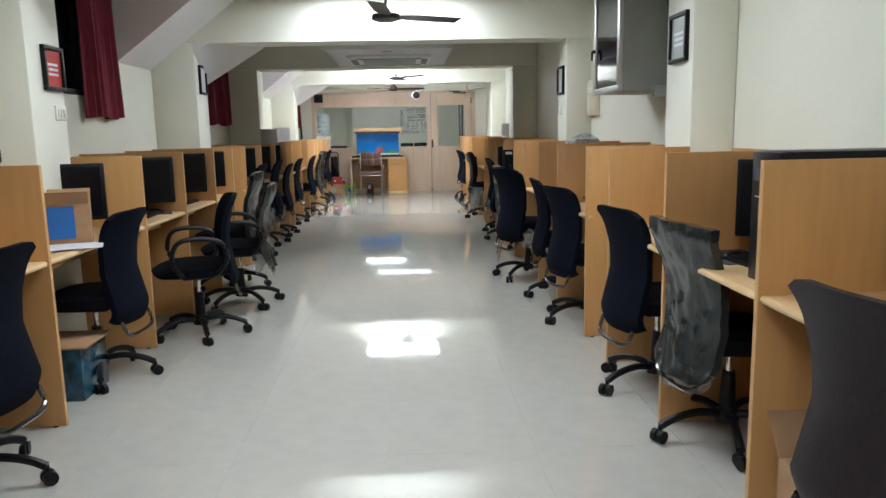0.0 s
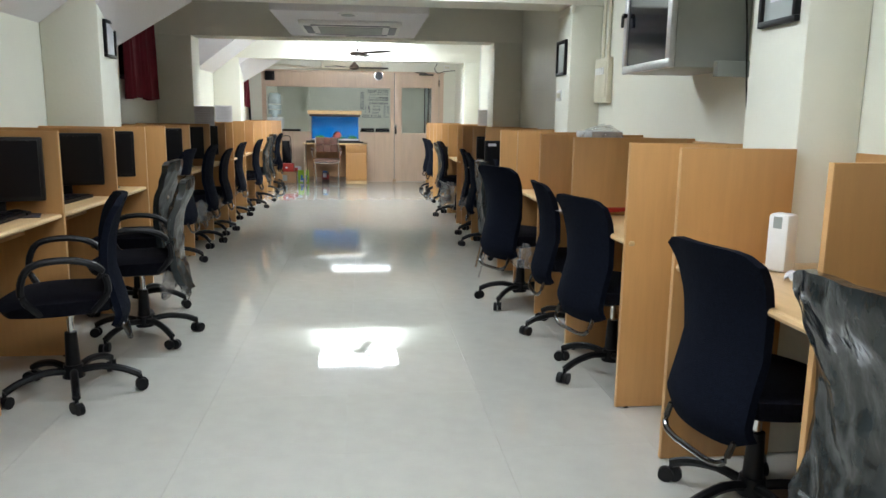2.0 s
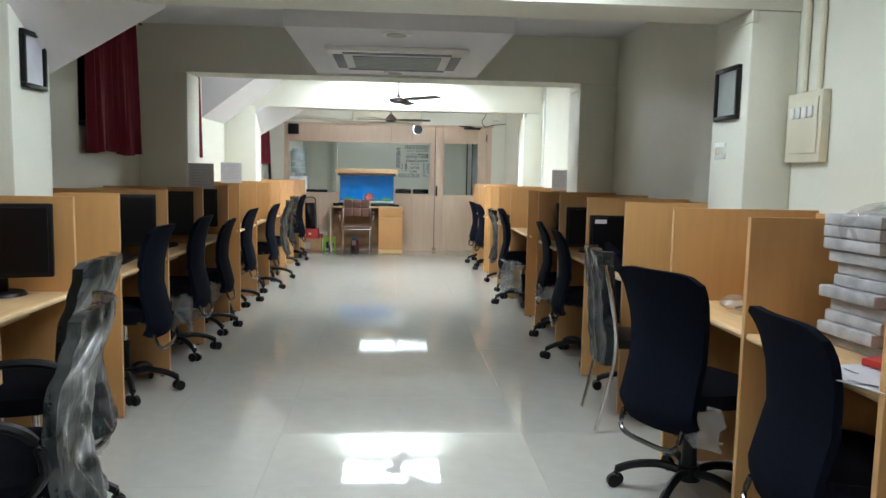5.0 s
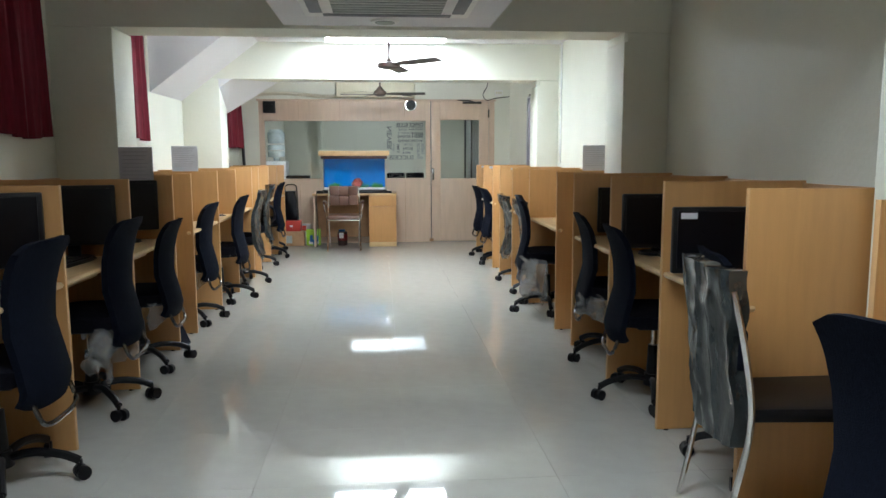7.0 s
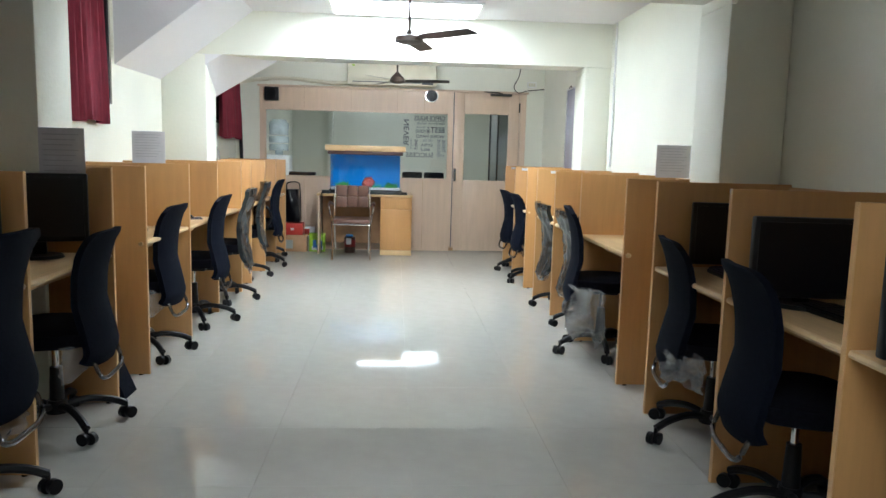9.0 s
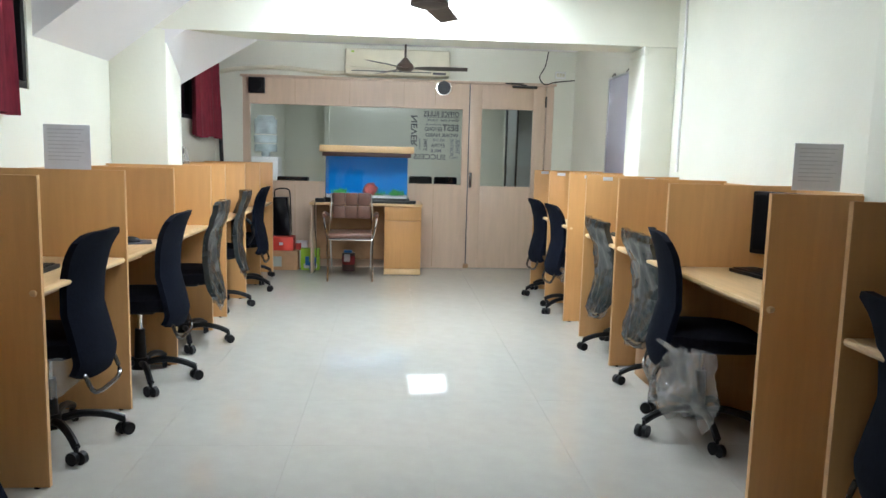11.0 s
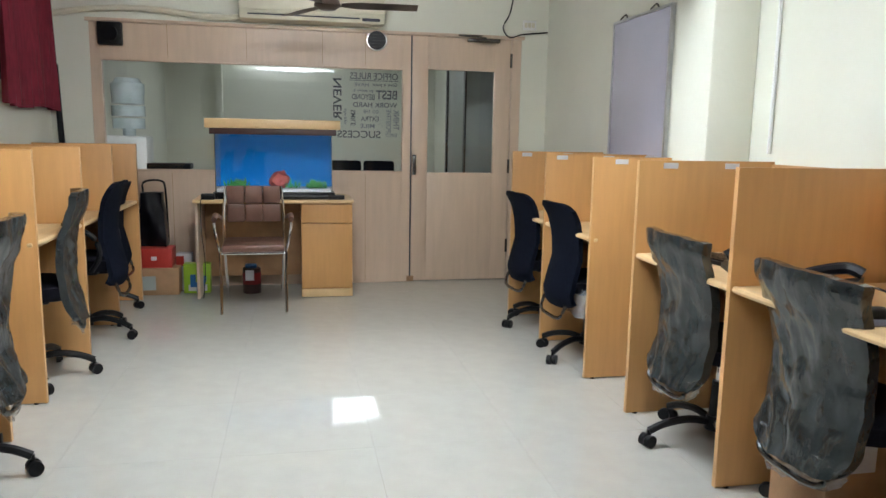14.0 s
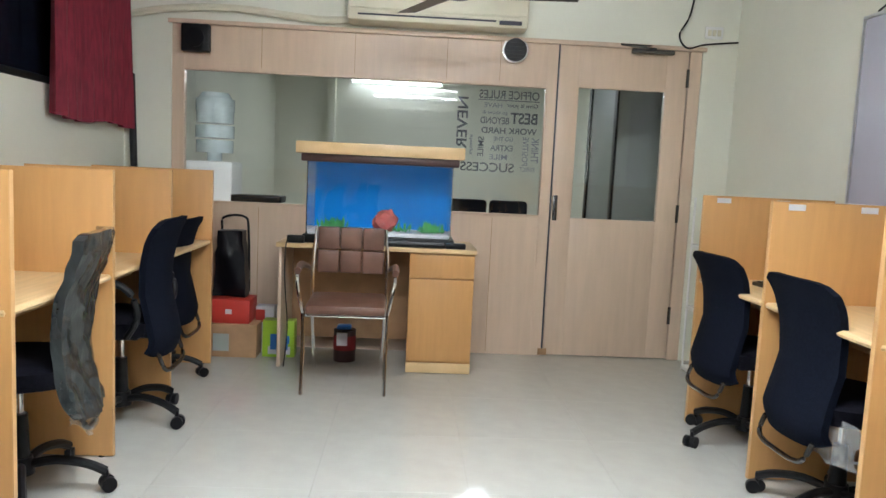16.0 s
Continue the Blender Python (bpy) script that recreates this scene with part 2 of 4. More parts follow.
BEAMS = ((3.87, 4.22), (6.87, 7.22), (9.70, 10.04), (12.78, 13.10))
for k, (a, b) in enumerate(BEAMS):
    face = 1.25 if k == 2 else 1.33
    structure("beam_%d" % (k + 1), (XL, XR, a, b, 2.09, CZ), WALL, "white painted concrete ceiling beam across the hall")
    bm = bmesh.new()
    box(bm, face, XR, a, b + 0.03, 0, 2.09, 0.012)
    tagged(part("pillar_east_%d" % (k + 1), bm, WALL), "cream painted pilaster under the beam", "pillar", kind="structure")
    bm = bmesh.new()
    box(bm, face - 0.006, face + 0.03, a - 0.01, b + 0.01, 2.03, 2.089, 0.01)
    tagged(part("trim_%d" % (k + 1), bm, WALL), "small plaster bracket where beam meets pilaster", "trim", kind="structure")
    bm = bmesh.new()
    box(bm, XL, -2.03, a, b + 0.03, 0, 2.09, 0.012)
    tagged(part("pillar_west_%d" % (k + 1), bm, WALL), "cream painted pilaster under the beam", "pillar", kind="structure")
    if k in (1, 3):
        bm = bmesh.new()
        low = [bm.verts.new(p) for p in ((-1.90, a + 0.002, 2.088), (-2.058, a + 0.002, 1.98), (-2.058, b + 0.06, 1.74), (-1.48, b + 0.06, 2.088))]
        top = [bm.verts.new(p) for p in ((-1.90, a + 0.002, 2.3), (-2.058, a + 0.002, 2.3), (-2.058, b + 0.06, 2.3), (-1.48, b + 0.06, 2.3))]
        bm.faces.new(low)
        bm.faces.new(top[::-1])
        for i in range(4):
            bm.faces.new((low[i], top[i], top[(i + 1) % 4], low[(i + 1) % 4]))
        bmesh.ops.recalc_face_normals(bm, faces=bm.faces)
        tagged(part("haunch_%d" % (k + 1), bm, CEIL, smooth=False), "sloping painted haunch under the beam end", "soffit", kind="structure")
        bm = bmesh.new()
        prism(bm, ((XL, 1.86), (-1.62, CZ), (XL, CZ)), a - (0.78 if k < 2 else 1.06), a)
        tagged(part("soffit_%d" % (k + 1), bm, CEIL, smooth=False), "sloping white underside of a stair flight", "soffit", kind="structure")


# box-out round the ceiling cassette
structure("ceiling_drop", (-0.97, 0.35, 7.75, 9.698, 2.11, CZ), CEIL, "white plasterboard drop holding the air conditioner")


# ---- floor ----
structure("floor", (XL - 0.15, XR + 0.15, YB, YC, -0.08, -0.004), GROUT, "pale glossy vitrified tile floor")

# ---- lights ----
def ceiling_light(x, y, length, width, z, face, label="bright white recessed LED ceiling panel"):
    e = thing("ceiling_light", pose(x, y, z), label, "ceiling light", "ceiling lights")
    bm = bmesh.new()
    w, h = length / 2, width / 2
    for d in ((-w, w, -h, -h + 0.025, -0.02, 0), (-w, w, h - 0.025, h, -0.02, 0), (-w, -w + 0.025, -h + 0.025, h - 0.025, -0.02, 0), (w - 0.025, w, -h + 0.025, h - 0.025, -0.02, 0)):
        box(bm, *d)
    part("frame", bm, WHITEP, e)
    block("diffuser", face, e, (-w + 0.026, w - 0.026, -h + 0.026, h - 0.026, -0.014, -0.002), 0)
    return e


for x, y, face in ((-0.35, 0.4, LIGHTFACE), (-0.35, 3.4, LIGHTFACE), (-0.3, 6.42, LIGHTFACE), (-0.3, 12.38, LIGHTFACE_2)):
    ceiling_light(x, y, 1.25, 0.62, CZ, face)
# added cabin panel, stands in for the y 12.38 panel mirrored in the glass
ceiling_light(-0.25, 19.2, 1.5, 1.0, CZ, CABINGLOW)


def tube_light(x, y, z, turn=0, face=TUBEFACE, label="white LED tube batten on the beam"):
    e = thing("tube_light", pose(x, y, z, 0, 0, turn), label, "tube light", "tube lights")
    block("batten", WHITEP, e, (-0.62, 0.62, 0.001, 0.03, -0.02, 0.02), 0.004)
    bm = bmesh.new()
    tube(bm, [(-0.59, 0.048, 0), (0.59, 0.048, 0)], 0.016, 12)
    part("tube", bm, face, e)
    for q in (-0.605, 0.605):
        block("end_cap", WHITEP, e, (q - 0.015, q + 0.015, 0.03, 0.066, -0.018, 0.018), 0.003)


tube_light(-0.45, BEAMS[3][1], 2.38)
tube_light(-0.45, BEAMS[3][1], 2.24)
tube_light(-0.55, BEAMS[2][1], 2.38, 0, TUBEFACE_2)
tube_light(-0.55, BEAMS[2][1], 2.26, 0, TUBEFACE_2)
# added tube, stands in for the beam 3 tubes mirrored in the glass
tube_light(-0.8, YC, 2.38, 180, LIGHTFACE, "added white tube on the cabin wall, standing in for a mirrored strip")


def fan(x, y, turn, flat=False):
    e = thing("ceiling_fan", pose(x, y, CZ, 0, 0, turn), "brown three-bladed ceiling fan at rest", "ceiling fan", "ceiling fans")
    bm = bmesh.new()
    disc(bm, (0, 0, -0.03), 0.035, 0.06, top=0.05)
    part("canopy", bm, FANB, e)
    bm = bmesh.new()
    tube(bm, [(0, 0, -0.05), (0, 0, -0.325)], 0.010)
    part("rod", bm, FANB, e)
    bm = bmesh.new()
    if flat:
        disc(bm, (0, 0, -0.335), 0.03, 0.03, top=0.018)
        disc(bm, (0, 0, -0.358), 0.10, 0.016, n=28, top=0.045)
        disc(bm, (0, 0, -0.383), 0.105, 0.034, n=28, top=0.10)
        disc(bm, (0, 0, -0.407), 0.06, 0.014, n=28, top=0.10)
    else:
        disc(bm, (0, 0, -0.30), 0.045, 0.03, top=0.02)
        disc(bm, (0, 0, -0.33), 0.075, 0.03, n=24, top=0.045)
        disc(bm, (0, 0, -0.365), 0.09, 0.04, n=24, top=0.075)
        disc(bm, (0, 0, -0.397), 0.05, 0.024, n=24, top=0.085)
    part("motor", bm, FANB, e)
    for k in range(3):
        bm = bmesh.new()
        a = radians(120 * k)
        c, s = math.cos(a), math.sin(a)

        def blade(u, v):
            r = 0.09 + 0.5 * u
            half = 0.028 + 0.036 * min(1, u * 5) - 0.008 * u
            w = (v - 0.5) * 2 * half
            return (c * r - s * w, s * r + c * w, -0.375 - 0.16 * w)
        grid = [[bm.verts.new(Vector(blade(i / 8, j / 2)) + Vector((0, 0, o))) for j in range(3)] for o in (0, -0.004) for i in range(9)]
        for i in range(8):
            for j in range(2):
                bm.faces.new((grid[i][j], grid[i + 1][j], grid[i + 1][j + 1], grid[i][j + 1]))
                bm.faces.new((grid[9 + i][j], grid[9 + i][j + 1], grid[10 + i][j + 1], grid[10 + i][j]))
        part("blade", bm, FANB, e)
    return e


fan(-0.28, 5.5, 25, True)
fan(-0.28, 11.55, -45, True)
fan(-0.36, 14.6, -4)


# ---- windows and curtains on the west wall ----
def window(k, y0, y1):
    e = tagged(new("window_%d" % k), "dark night-time window with black frame", "window", kind="structure")
    e.matrix_basis = pose(XL - 0.06, 0, 0)
    bm = bmesh.new()
    for d in ((y0, y1, SILL, SILL + 0.04), (y0, y1, HEAD - 0.04, HEAD), (y0, y0 + 0.04, SILL + 0.04, HEAD - 0.04), (y1 - 0.04, y1, SILL + 0.04, HEAD - 0.04),
              ((y0 + y1) / 2 - 0.02, (y0 + y1) / 2 + 0.02, SILL + 0.04, HEAD - 0.04)):
        box(bm, -0.02, 0.05, *d, 0.003)
    part("window_frame", bm, PLASTIC, e)
    block("pane", NIGHT, e, (-0.012, 0.004, y0 + 0.03, y1 - 0.03, SILL + 0.03, HEAD - 0.03), 0)


for k, w in enumerate(WINDOWS):
    window(k + 1, *w)


def curtain(y0, y1, z0, z1, folds):
    e = thing("curtain", pose(XL + 0.05, 0, 0), "maroon velvet curtain hanging in folds", "curtain", "maroon curtains")
    bm = bmesh.new()
    tag = random.random() * 6

    def cloth(u, v):
        d = 0.022 * math.sin(2 * math.pi * folds * u + tag) + 0.009 * math.sin(2 * math.pi * folds * 2.3 * u + 1 + 2 * v)
        flare = 1 + 0.05 * (1 - v)
        yc = (y0 + y1) / 2
        return (d * (1.25 - 0.5 * v), yc + (u - 0.5) * (y1 - y0) * flare, z0 + v * (z1 - z0) + (1 - v) * 0.012 * math.sin(9 * u + tag))
    slab(bm, cloth, folds * 10, 10, 0.004)
    part("cloth", bm, CURTAIN, e)
    bm = bmesh.new()
    tube(bm, [(-0.0, y0 - 0.12, z1 + 0.012), (-0.0, y1 + 0.12, z1 + 0.012)], 0.011)
    part("curtain_rod", bm, STEEL, e)


curtain(5.36, 5.97, 1.42, 2.43, 5)
curtain(8.56, 9.52, 1.40, 2.43, 7)
curtain(10.78, 11.38, 1.43, 2.43, 5)
curtain(14.72, 15.70, 1.41, 2.43, 7)

# ---- workstations ----
PANEL = 1.165
RIGHT = (-1.5, -0.76, -0.02, 0.68, 1.44, 2.20, 3.02, 3.86, 4.36, 5.19, 5.93, 6.62, 7.29, 8.05, 8.81, 9.59, 10.06, 11.04, 11.85, 12.59, 13.09, 13.81, 14.50)
LEFT = (-1.5, -0.7, 0.1, 0.9, 1.7, 2.42, 3.24, 4.44, 5.25, 6.08, 6.72, 7.25, 8.05, 8.9, 9.73, 10.20, 11.05, 11.82, 12.68, 13.12, 13.86, 14.56, 15.30)
GAPS = ((3.86, 4.36), (6.62, 7.29), (9.59, 10.06), (12.59, 13.09), (6.72, 7.25), (9.73, 10.20), (12.68, 13.12))


def divider(side, y):
    """A tall laminate divider between two seats; its edge faces the aisle."""
    front, back = (0.90, XR - 0.005) if side > 0 else (-1.715, XL + 0.005)
    for a, b in BEAMS:
        if a - 0.012 < y < b + 0.045:
            back = (1.246 if 9 < y < 11 else 1.326) if side > 0 else -2.026
    e = thing("partition_panel", pose(front, y, 0), "tall beech laminate workstation divider panel", "partition", "workstation dividers")
    d = abs(back - front)
    x0, x1 = (0.004, d) if side > 0 else (-d, -0.004)
    block("panel", WOOD, e, (x0, x1, -0.010, 0.010, 0.006, PANEL), 0.0015)
    x0, x1 = (0, 0.0035) if side > 0 else (-0.0035, 0)
    block("edge_band", DIVEDGE, e, (x0, x1, -0.0105, 0.0105, 0.006, PANEL + 0.0005), 0)
    for dx in (0.05, d - 0.08):
        bm = bmesh.new()
        disc(bm, (side * dx, 0, 0.004), 0.012, 0.008, n=10)
        part("glide", bm, PLASTIC, e)
    return e


def desk(side, y0, y1):
    e = thing("desk", pose(0, 0, 0), "beech laminate desk top with rounded pale front edge", "desk", "workstation desks")
    front, back = (0.906, XR - 0.022) if side > 0 else (-1.721, XL + 0.022)
    a, b = y0 + 0.012, y1 - 0.012
    bm = bmesh.new()
    x0, x1 = sorted((front + side * 0.0125, back))
    box(bm, x0, x1, a, b, 0.728, 0.753, 0.001)
    part("worktop", bm, WOODTOP, e)
    bm = bmesh.new()
    tube(bm, curve_points([(front + side * 0.035, a - 0.008, 0.7405), (front + side * 0.012, a + 0.02, 0.7405), (front + side * 0.0105, (a + b) / 2, 0.7405), (front + side * 0.012, b - 0.02, 0.7405), (front + side * 0.035, b + 0.008, 0.7405)]), 0.0135, 8)
    part("front_edge", bm, EDGE, e)
    bx0, bx1 = sorted((back, back + side * 0.016))
    block("back_panel", WOOD, e, (bx0, bx1, a, b, 0.12, PANEL - 0.012), 0.001)
    kx0, kx1 = sorted((front + side * 0.16, front + side * 0.40))
    block("keyboard_shelf", WOOD, e, (kx0, kx1, a + 0.06, b - 0.06, 0.655, 0.671), 0.002)


for y in RIGHT:
    divider(1, y)
for y in LEFT:
    divider(-1, y)
for side, row in ((1, RIGHT), (-1, LEFT)):
    for a, b in zip(row, row[1:]):
        if (a, b) not in GAPS:
            desk(side, a, b)


# ---- office chairs ----
def back_surface(width_top, width_low):
    prof = ((0.32, -0.235), (0.38, -0.258), (0.47, -0.24), (0.59, -0.21), (0.71, -0.215), (0.82, -0.24), (0.905, -0.275))

    def point(u, v):
        k = v * (len(prof) - 1)
        i = min(int(k), len(prof) - 2)
        f = k - i
        z = prof[i][0] * (1 - f) + prof[i + 1][0] * f
        x = prof[i][1] * (1 - f) + prof[i + 1][1] * f
        w = width_low * (1 - v) + width_top * v - 0.035 * math.sin(math.pi * v) ** 2
        s = 2 * u - 1
        edge = abs(s) ** 6
        z += (0.03 if v < 0.5 else -0.035) * edge * abs(2 * v - 1) ** 3
        return (x + 0.045 * s * s, s * w / 2, z)
    return point


def office_chair(m, back_mat, label, arms=False, wrap=False, seat_wrap=False, spin=0):
    e = thing("office_chair", m, label, "office chair", "office chairs")
    bm = bmesh.new()
    if wrap:
        def wrapped(u, v):
            c = 2 * u - 1
            rim = abs(c) ** 8
            x = -0.262 + 0.058 * math.sin(math.pi * min(1, v * 1.1)) - 0.025 * v + 0.05 * c * c
            y = c * (0.205 + 0.03 * v - 0.012 * math.sin(math.pi * v))
            z = 0.295 + 0.62 * v + (0.05 if v < 0.5 else -0.018) * rim * abs(2 * v - 1) ** 4
            q = Vector((y * 11, z * 5, 3.1))
            ridge = 1 - abs(noise.noise(q)) * 2.2
            x -= 0.016 * max(0, ridge) + 0.010 * noise.noise(Vector((y * 26, z * 17, 8.3)))
            y *= 1 + 0.035 * noise.noise(Vector((z * 13, 1.7 + c, 0)))
            return (x, y, z + 0.010 * noise.noise(Vector((y * 19, 4.4, v * 3))) * (v > 0.9))
        slab(bm, wrapped, 24, 36, 0.034)
    else:
        slab(bm, back_surface(0.43, 0.39), 10, 16, 0.028)
    if wrap:
        hem = bmesh.new()
        slab(hem, lambda u, v: (-0.25 + 0.05 * (2 * u - 1) ** 2 + 0.02 * noise.noise(Vector((u * 9, v * 4, 2.2))), (u - 0.5) * (0.36 + 0.06 * v), 0.235 + 0.12 * v + 0.05 * (1 - v) * abs(2 * u - 1) ** 3 + 0.04 * noise.noise(Vector((u * 6, 9.1, 0))) * (1 - v)), 18, 8, 0.003)
        part("plastic_hem", hem, FILM, e, "loose clear plastic below the backrest")
    part("backrest", bm, back_mat, e, "backrest still in clear plastic wrap" if wrap else "")
    bm = bmesh.new()
    tube(bm, curve_points([(0.05, 0, 0.40), (-0.12, 0, 0.385), (-0.185, 0, 0.42), (-0.165, 0, 0.58)]), 0.014)
    part("back_bar", bm, PLASTIC, e)
    bm = bmesh.new()
    tube(bm, curve_points([(-0.16, -0.14, 0.44), (-0.205, -0.155, 0.36), (-0.235, -0.15, 0.285), (-0.245, -0.10, 0.262), (-0.245, 0, 0.258), (-0.245, 0.10, 0.262), (-0.235, 0.15, 0.285), (-0.205, 0.155, 0.36), (-0.16, 0.14, 0.44)], 4), 0.010)
    part("back_loop", bm, STEEL, e, "dark steel loop under the backrest")
    bm = bmesh.new()

    def cushion(u, v):
        a, b = 2 * u - 1, 2 * v - 1
        rx, ry = a * math.sqrt(1 - 0.35 * b * b), b * math.sqrt(1 - 0.35 * a * a)
        return (0.03 + 0.245 * rx, 0.245 * ry, 0.475 + 0.02 * (1 - a ** 4) * (1 - b ** 4) - 0.03 * max(0, a) ** 3)
    top = [[bm.verts.new(cushion(i / 10, j / 10)) for j in range(11)] for i in range(11)]
    low = [[bm.verts.new((v.co.x * 0.94, v.co.y * 0.94, 0.415)) for v in r] for r in top]
    for i in range(10):
        for j in range(10):
            bm.faces.new((top[i][j], top[i + 1][j], top[i + 1][j + 1], top[i][j + 1]))
            bm.faces.new((low[i][j], low[i][j + 1], low[i + 1][j + 1], low[i + 1][j]))
    rim = [(i, 0) for i in range(10)] + [(10, j) for j in range(10)] + [(i, 10) for i in range(10, 0, -1)] + [(0, j) for j in range(10, 0, -1)]
    for (i, j), (p, q) in zip(rim, rim[1:] + rim[:1]):
        bm.faces.new((top[i][j], low[i][j], low[p][q], top[p][q]))
    bmesh.ops.recalc_face_normals(bm, faces=bm.faces)
    part("seat", bm, SEATBLACK, e)
    if seat_wrap:
        bm = bmesh.new()

        def film(u, v):
            a, b = 2 * u - 1, 2 * v - 1
            n1 = noise.noise(Vector((a * 3, b * 3, 7.7)))
            return (-0.205 + 0.10 * b * b + 0.025 * n1, 0.24 * b * (1 + 0.08 * n1), 0.43 - 0.16 * u * (0.6 + 0.4 * abs(b)) + 0.03 * noise.noise(Vector((b * 5, a * 2, 1))))
        slab(bm, film, 8, 14, 0.003)
        part("plastic_cover", bm, FILM, e, "torn clear plastic on the seat edge")
    block("mechanism", PLASTIC, e, (-0.10, 0.10, -0.08, 0.08, 0.375, 0.414), 0.012)
    bm = bmesh.new()
    disc(bm, (0, 0, 0.19), 0.034, 0.19, top=0.026, n=14)
    part("column_cover", bm, PLASTIC, e)
    bm = bmesh.new()
    disc(bm, (0, 0, 0.33), 0.014, 0.10, n=12)
    part("gas_lift", bm, CHROME, e)
    bm = bmesh.new()
    disc(bm, (0, 0, 0.105), 0.048, 0.06, top=0.04, n=16)
    part("hub", bm, PLASTIC, e)
    for k in range(5):
        a = radians(72 * k + spin)
        c, s = math.cos(a), math.sin(a)
        bm = bmesh.new()
        tube(bm, curve_points([(c * r, s * r, z) for r, z in ((0.03, 0.105), (0.12, 0.118), (0.22, 0.10), (0.285, 0.07))], 3), 0.017, 8)
        leg = part("leg", bm, PLASTIC, e)
        bm = bmesh.new()
        for o in (-0.016, 0.016):
            disc(bm, (c * 0.29 - s * o, s * 0.29 + c * o, 0.027), 0.027, 0.022, "y", 14)
        bmesh.ops.rotate(bm, verts=bm.verts, cent=(c * 0.29, s * 0.29, 0.027), matrix=Matrix.Rotation(a + 0.5, 3, "Z"))
        tube(bm, [(c * 0.285, s * 0.285, 0.03), (c * 0.285, s * 0.285, 0.075)], 0.009, 6)
        part("caster", bm, PLASTIC, leg)
    if arms:
        for q in (-1, 1):
            bm = bmesh.new()
            tube(bm, curve_points([(0.10, q * 0.22, 0.425), (0.16, q * 0.285, 0.53), (0.12, q * 0.30, 0.645), (-0.02, q * 0.30, 0.665), (-0.13, q * 0.295, 0.625), (-0.16, q * 0.27, 0.52), (-0.10, q * 0.22, 0.425)], 5), 0.015, 8)
            part("armrest", bm, PLASTIC, e)
    return e


BLACK_L = "black mesh-back swivel office chair on five casters"
WRAP_L = "black swivel office chair with plastic-wrapped backrest"
ARM_L = "black swivel office chair with loop armrests"
FILM_L = "black mesh office chair with torn plastic on seat"
p_black = office_chair(pose(1.04, 3.46, 0, 0, 0, 10), MESHBLACK, BLACK_L, spin=188)
p_wrap = office_chair(pose(1.12, 2.84, 0, 0, 0, 8), WRAP, WRAP_L, wrap=True, spin=176)
p_arm = office_chair(pose(-1.52, 4.72, 0, 0, 0, 200), MESHBLACK, ARM_L, arms=True, spin=20)
p_film = office_chair(pose(-1.86, 9.40, 0, 0, 0, 184), MESHBLACK, FILM_L, seat_wrap=True, spin=60)
p_brown = office_chair(pose(1.04, 1.62, 0, 0, 0, 8), BROWNBACK, "swivel office chair with dark brown leatherette backrest", spin=100)
p_armwrap = office_chair(pose(-1.44, 5.54, 0, 0, 0, 194), WRAP, "black armchair on casters with plastic-wrapped backrest", arms=True, wrap=True, seat_wrap=True, spin=48)

# source, x, y, turn, height of the seat against the usual one
for src, x, y, turn, tall in (
        (p_black, 1.02, 4.78, 14, 1), (p_black, 1.03, 5.50, -2, 1), (p_film, 0.87, 6.25, 24, 1.05), (p_arm, 1.18, 7.62, -12, 1),
        (p_black, 1.05, 8.50, -8, 1.02), (p_film, 1.10, 9.28, -10, 1.02), (p_film, 1.0, 10.76, -12, 1.06), (p_wrap, 1.14, 11.47, 0, 0.97), (p_wrap, 1.12, 12.2, -2, 0.98),
        (p_film, 1.08, 13.48, 2, 1), (p_black, 1.08, 14.22, 4, 1), (p_black, 1.06, 0.3, 6, 1),
        (p_black, -1.84, 3.92, 176, 1), (p_black, -1.82, 2.66, 176, 1), (p_wrap, -1.66, 6.2, 186, 1.06),
        (p_black, -1.87, 7.72, 180, 1.08), (p_film, -1.86, 8.62, 182, 1.08), (p_film, -1.90, 10.62, 180, 1.03), (p_black, -1.82, 11.50, 182, 1.04),
        (p_wrap, -1.82, 12.34, 188, 1.04), (p_wrap, -1.90, 13.50, 194, 1.05), (p_arm, -1.85, 14.28, 182, 1.06), (p_black, -1.98, 15.0, 180, 1)):
    copy_thing(src, pose(x, y, 0, 0, 0, turn) @ Matrix.Diagonal((1, 1, tall, 1)))


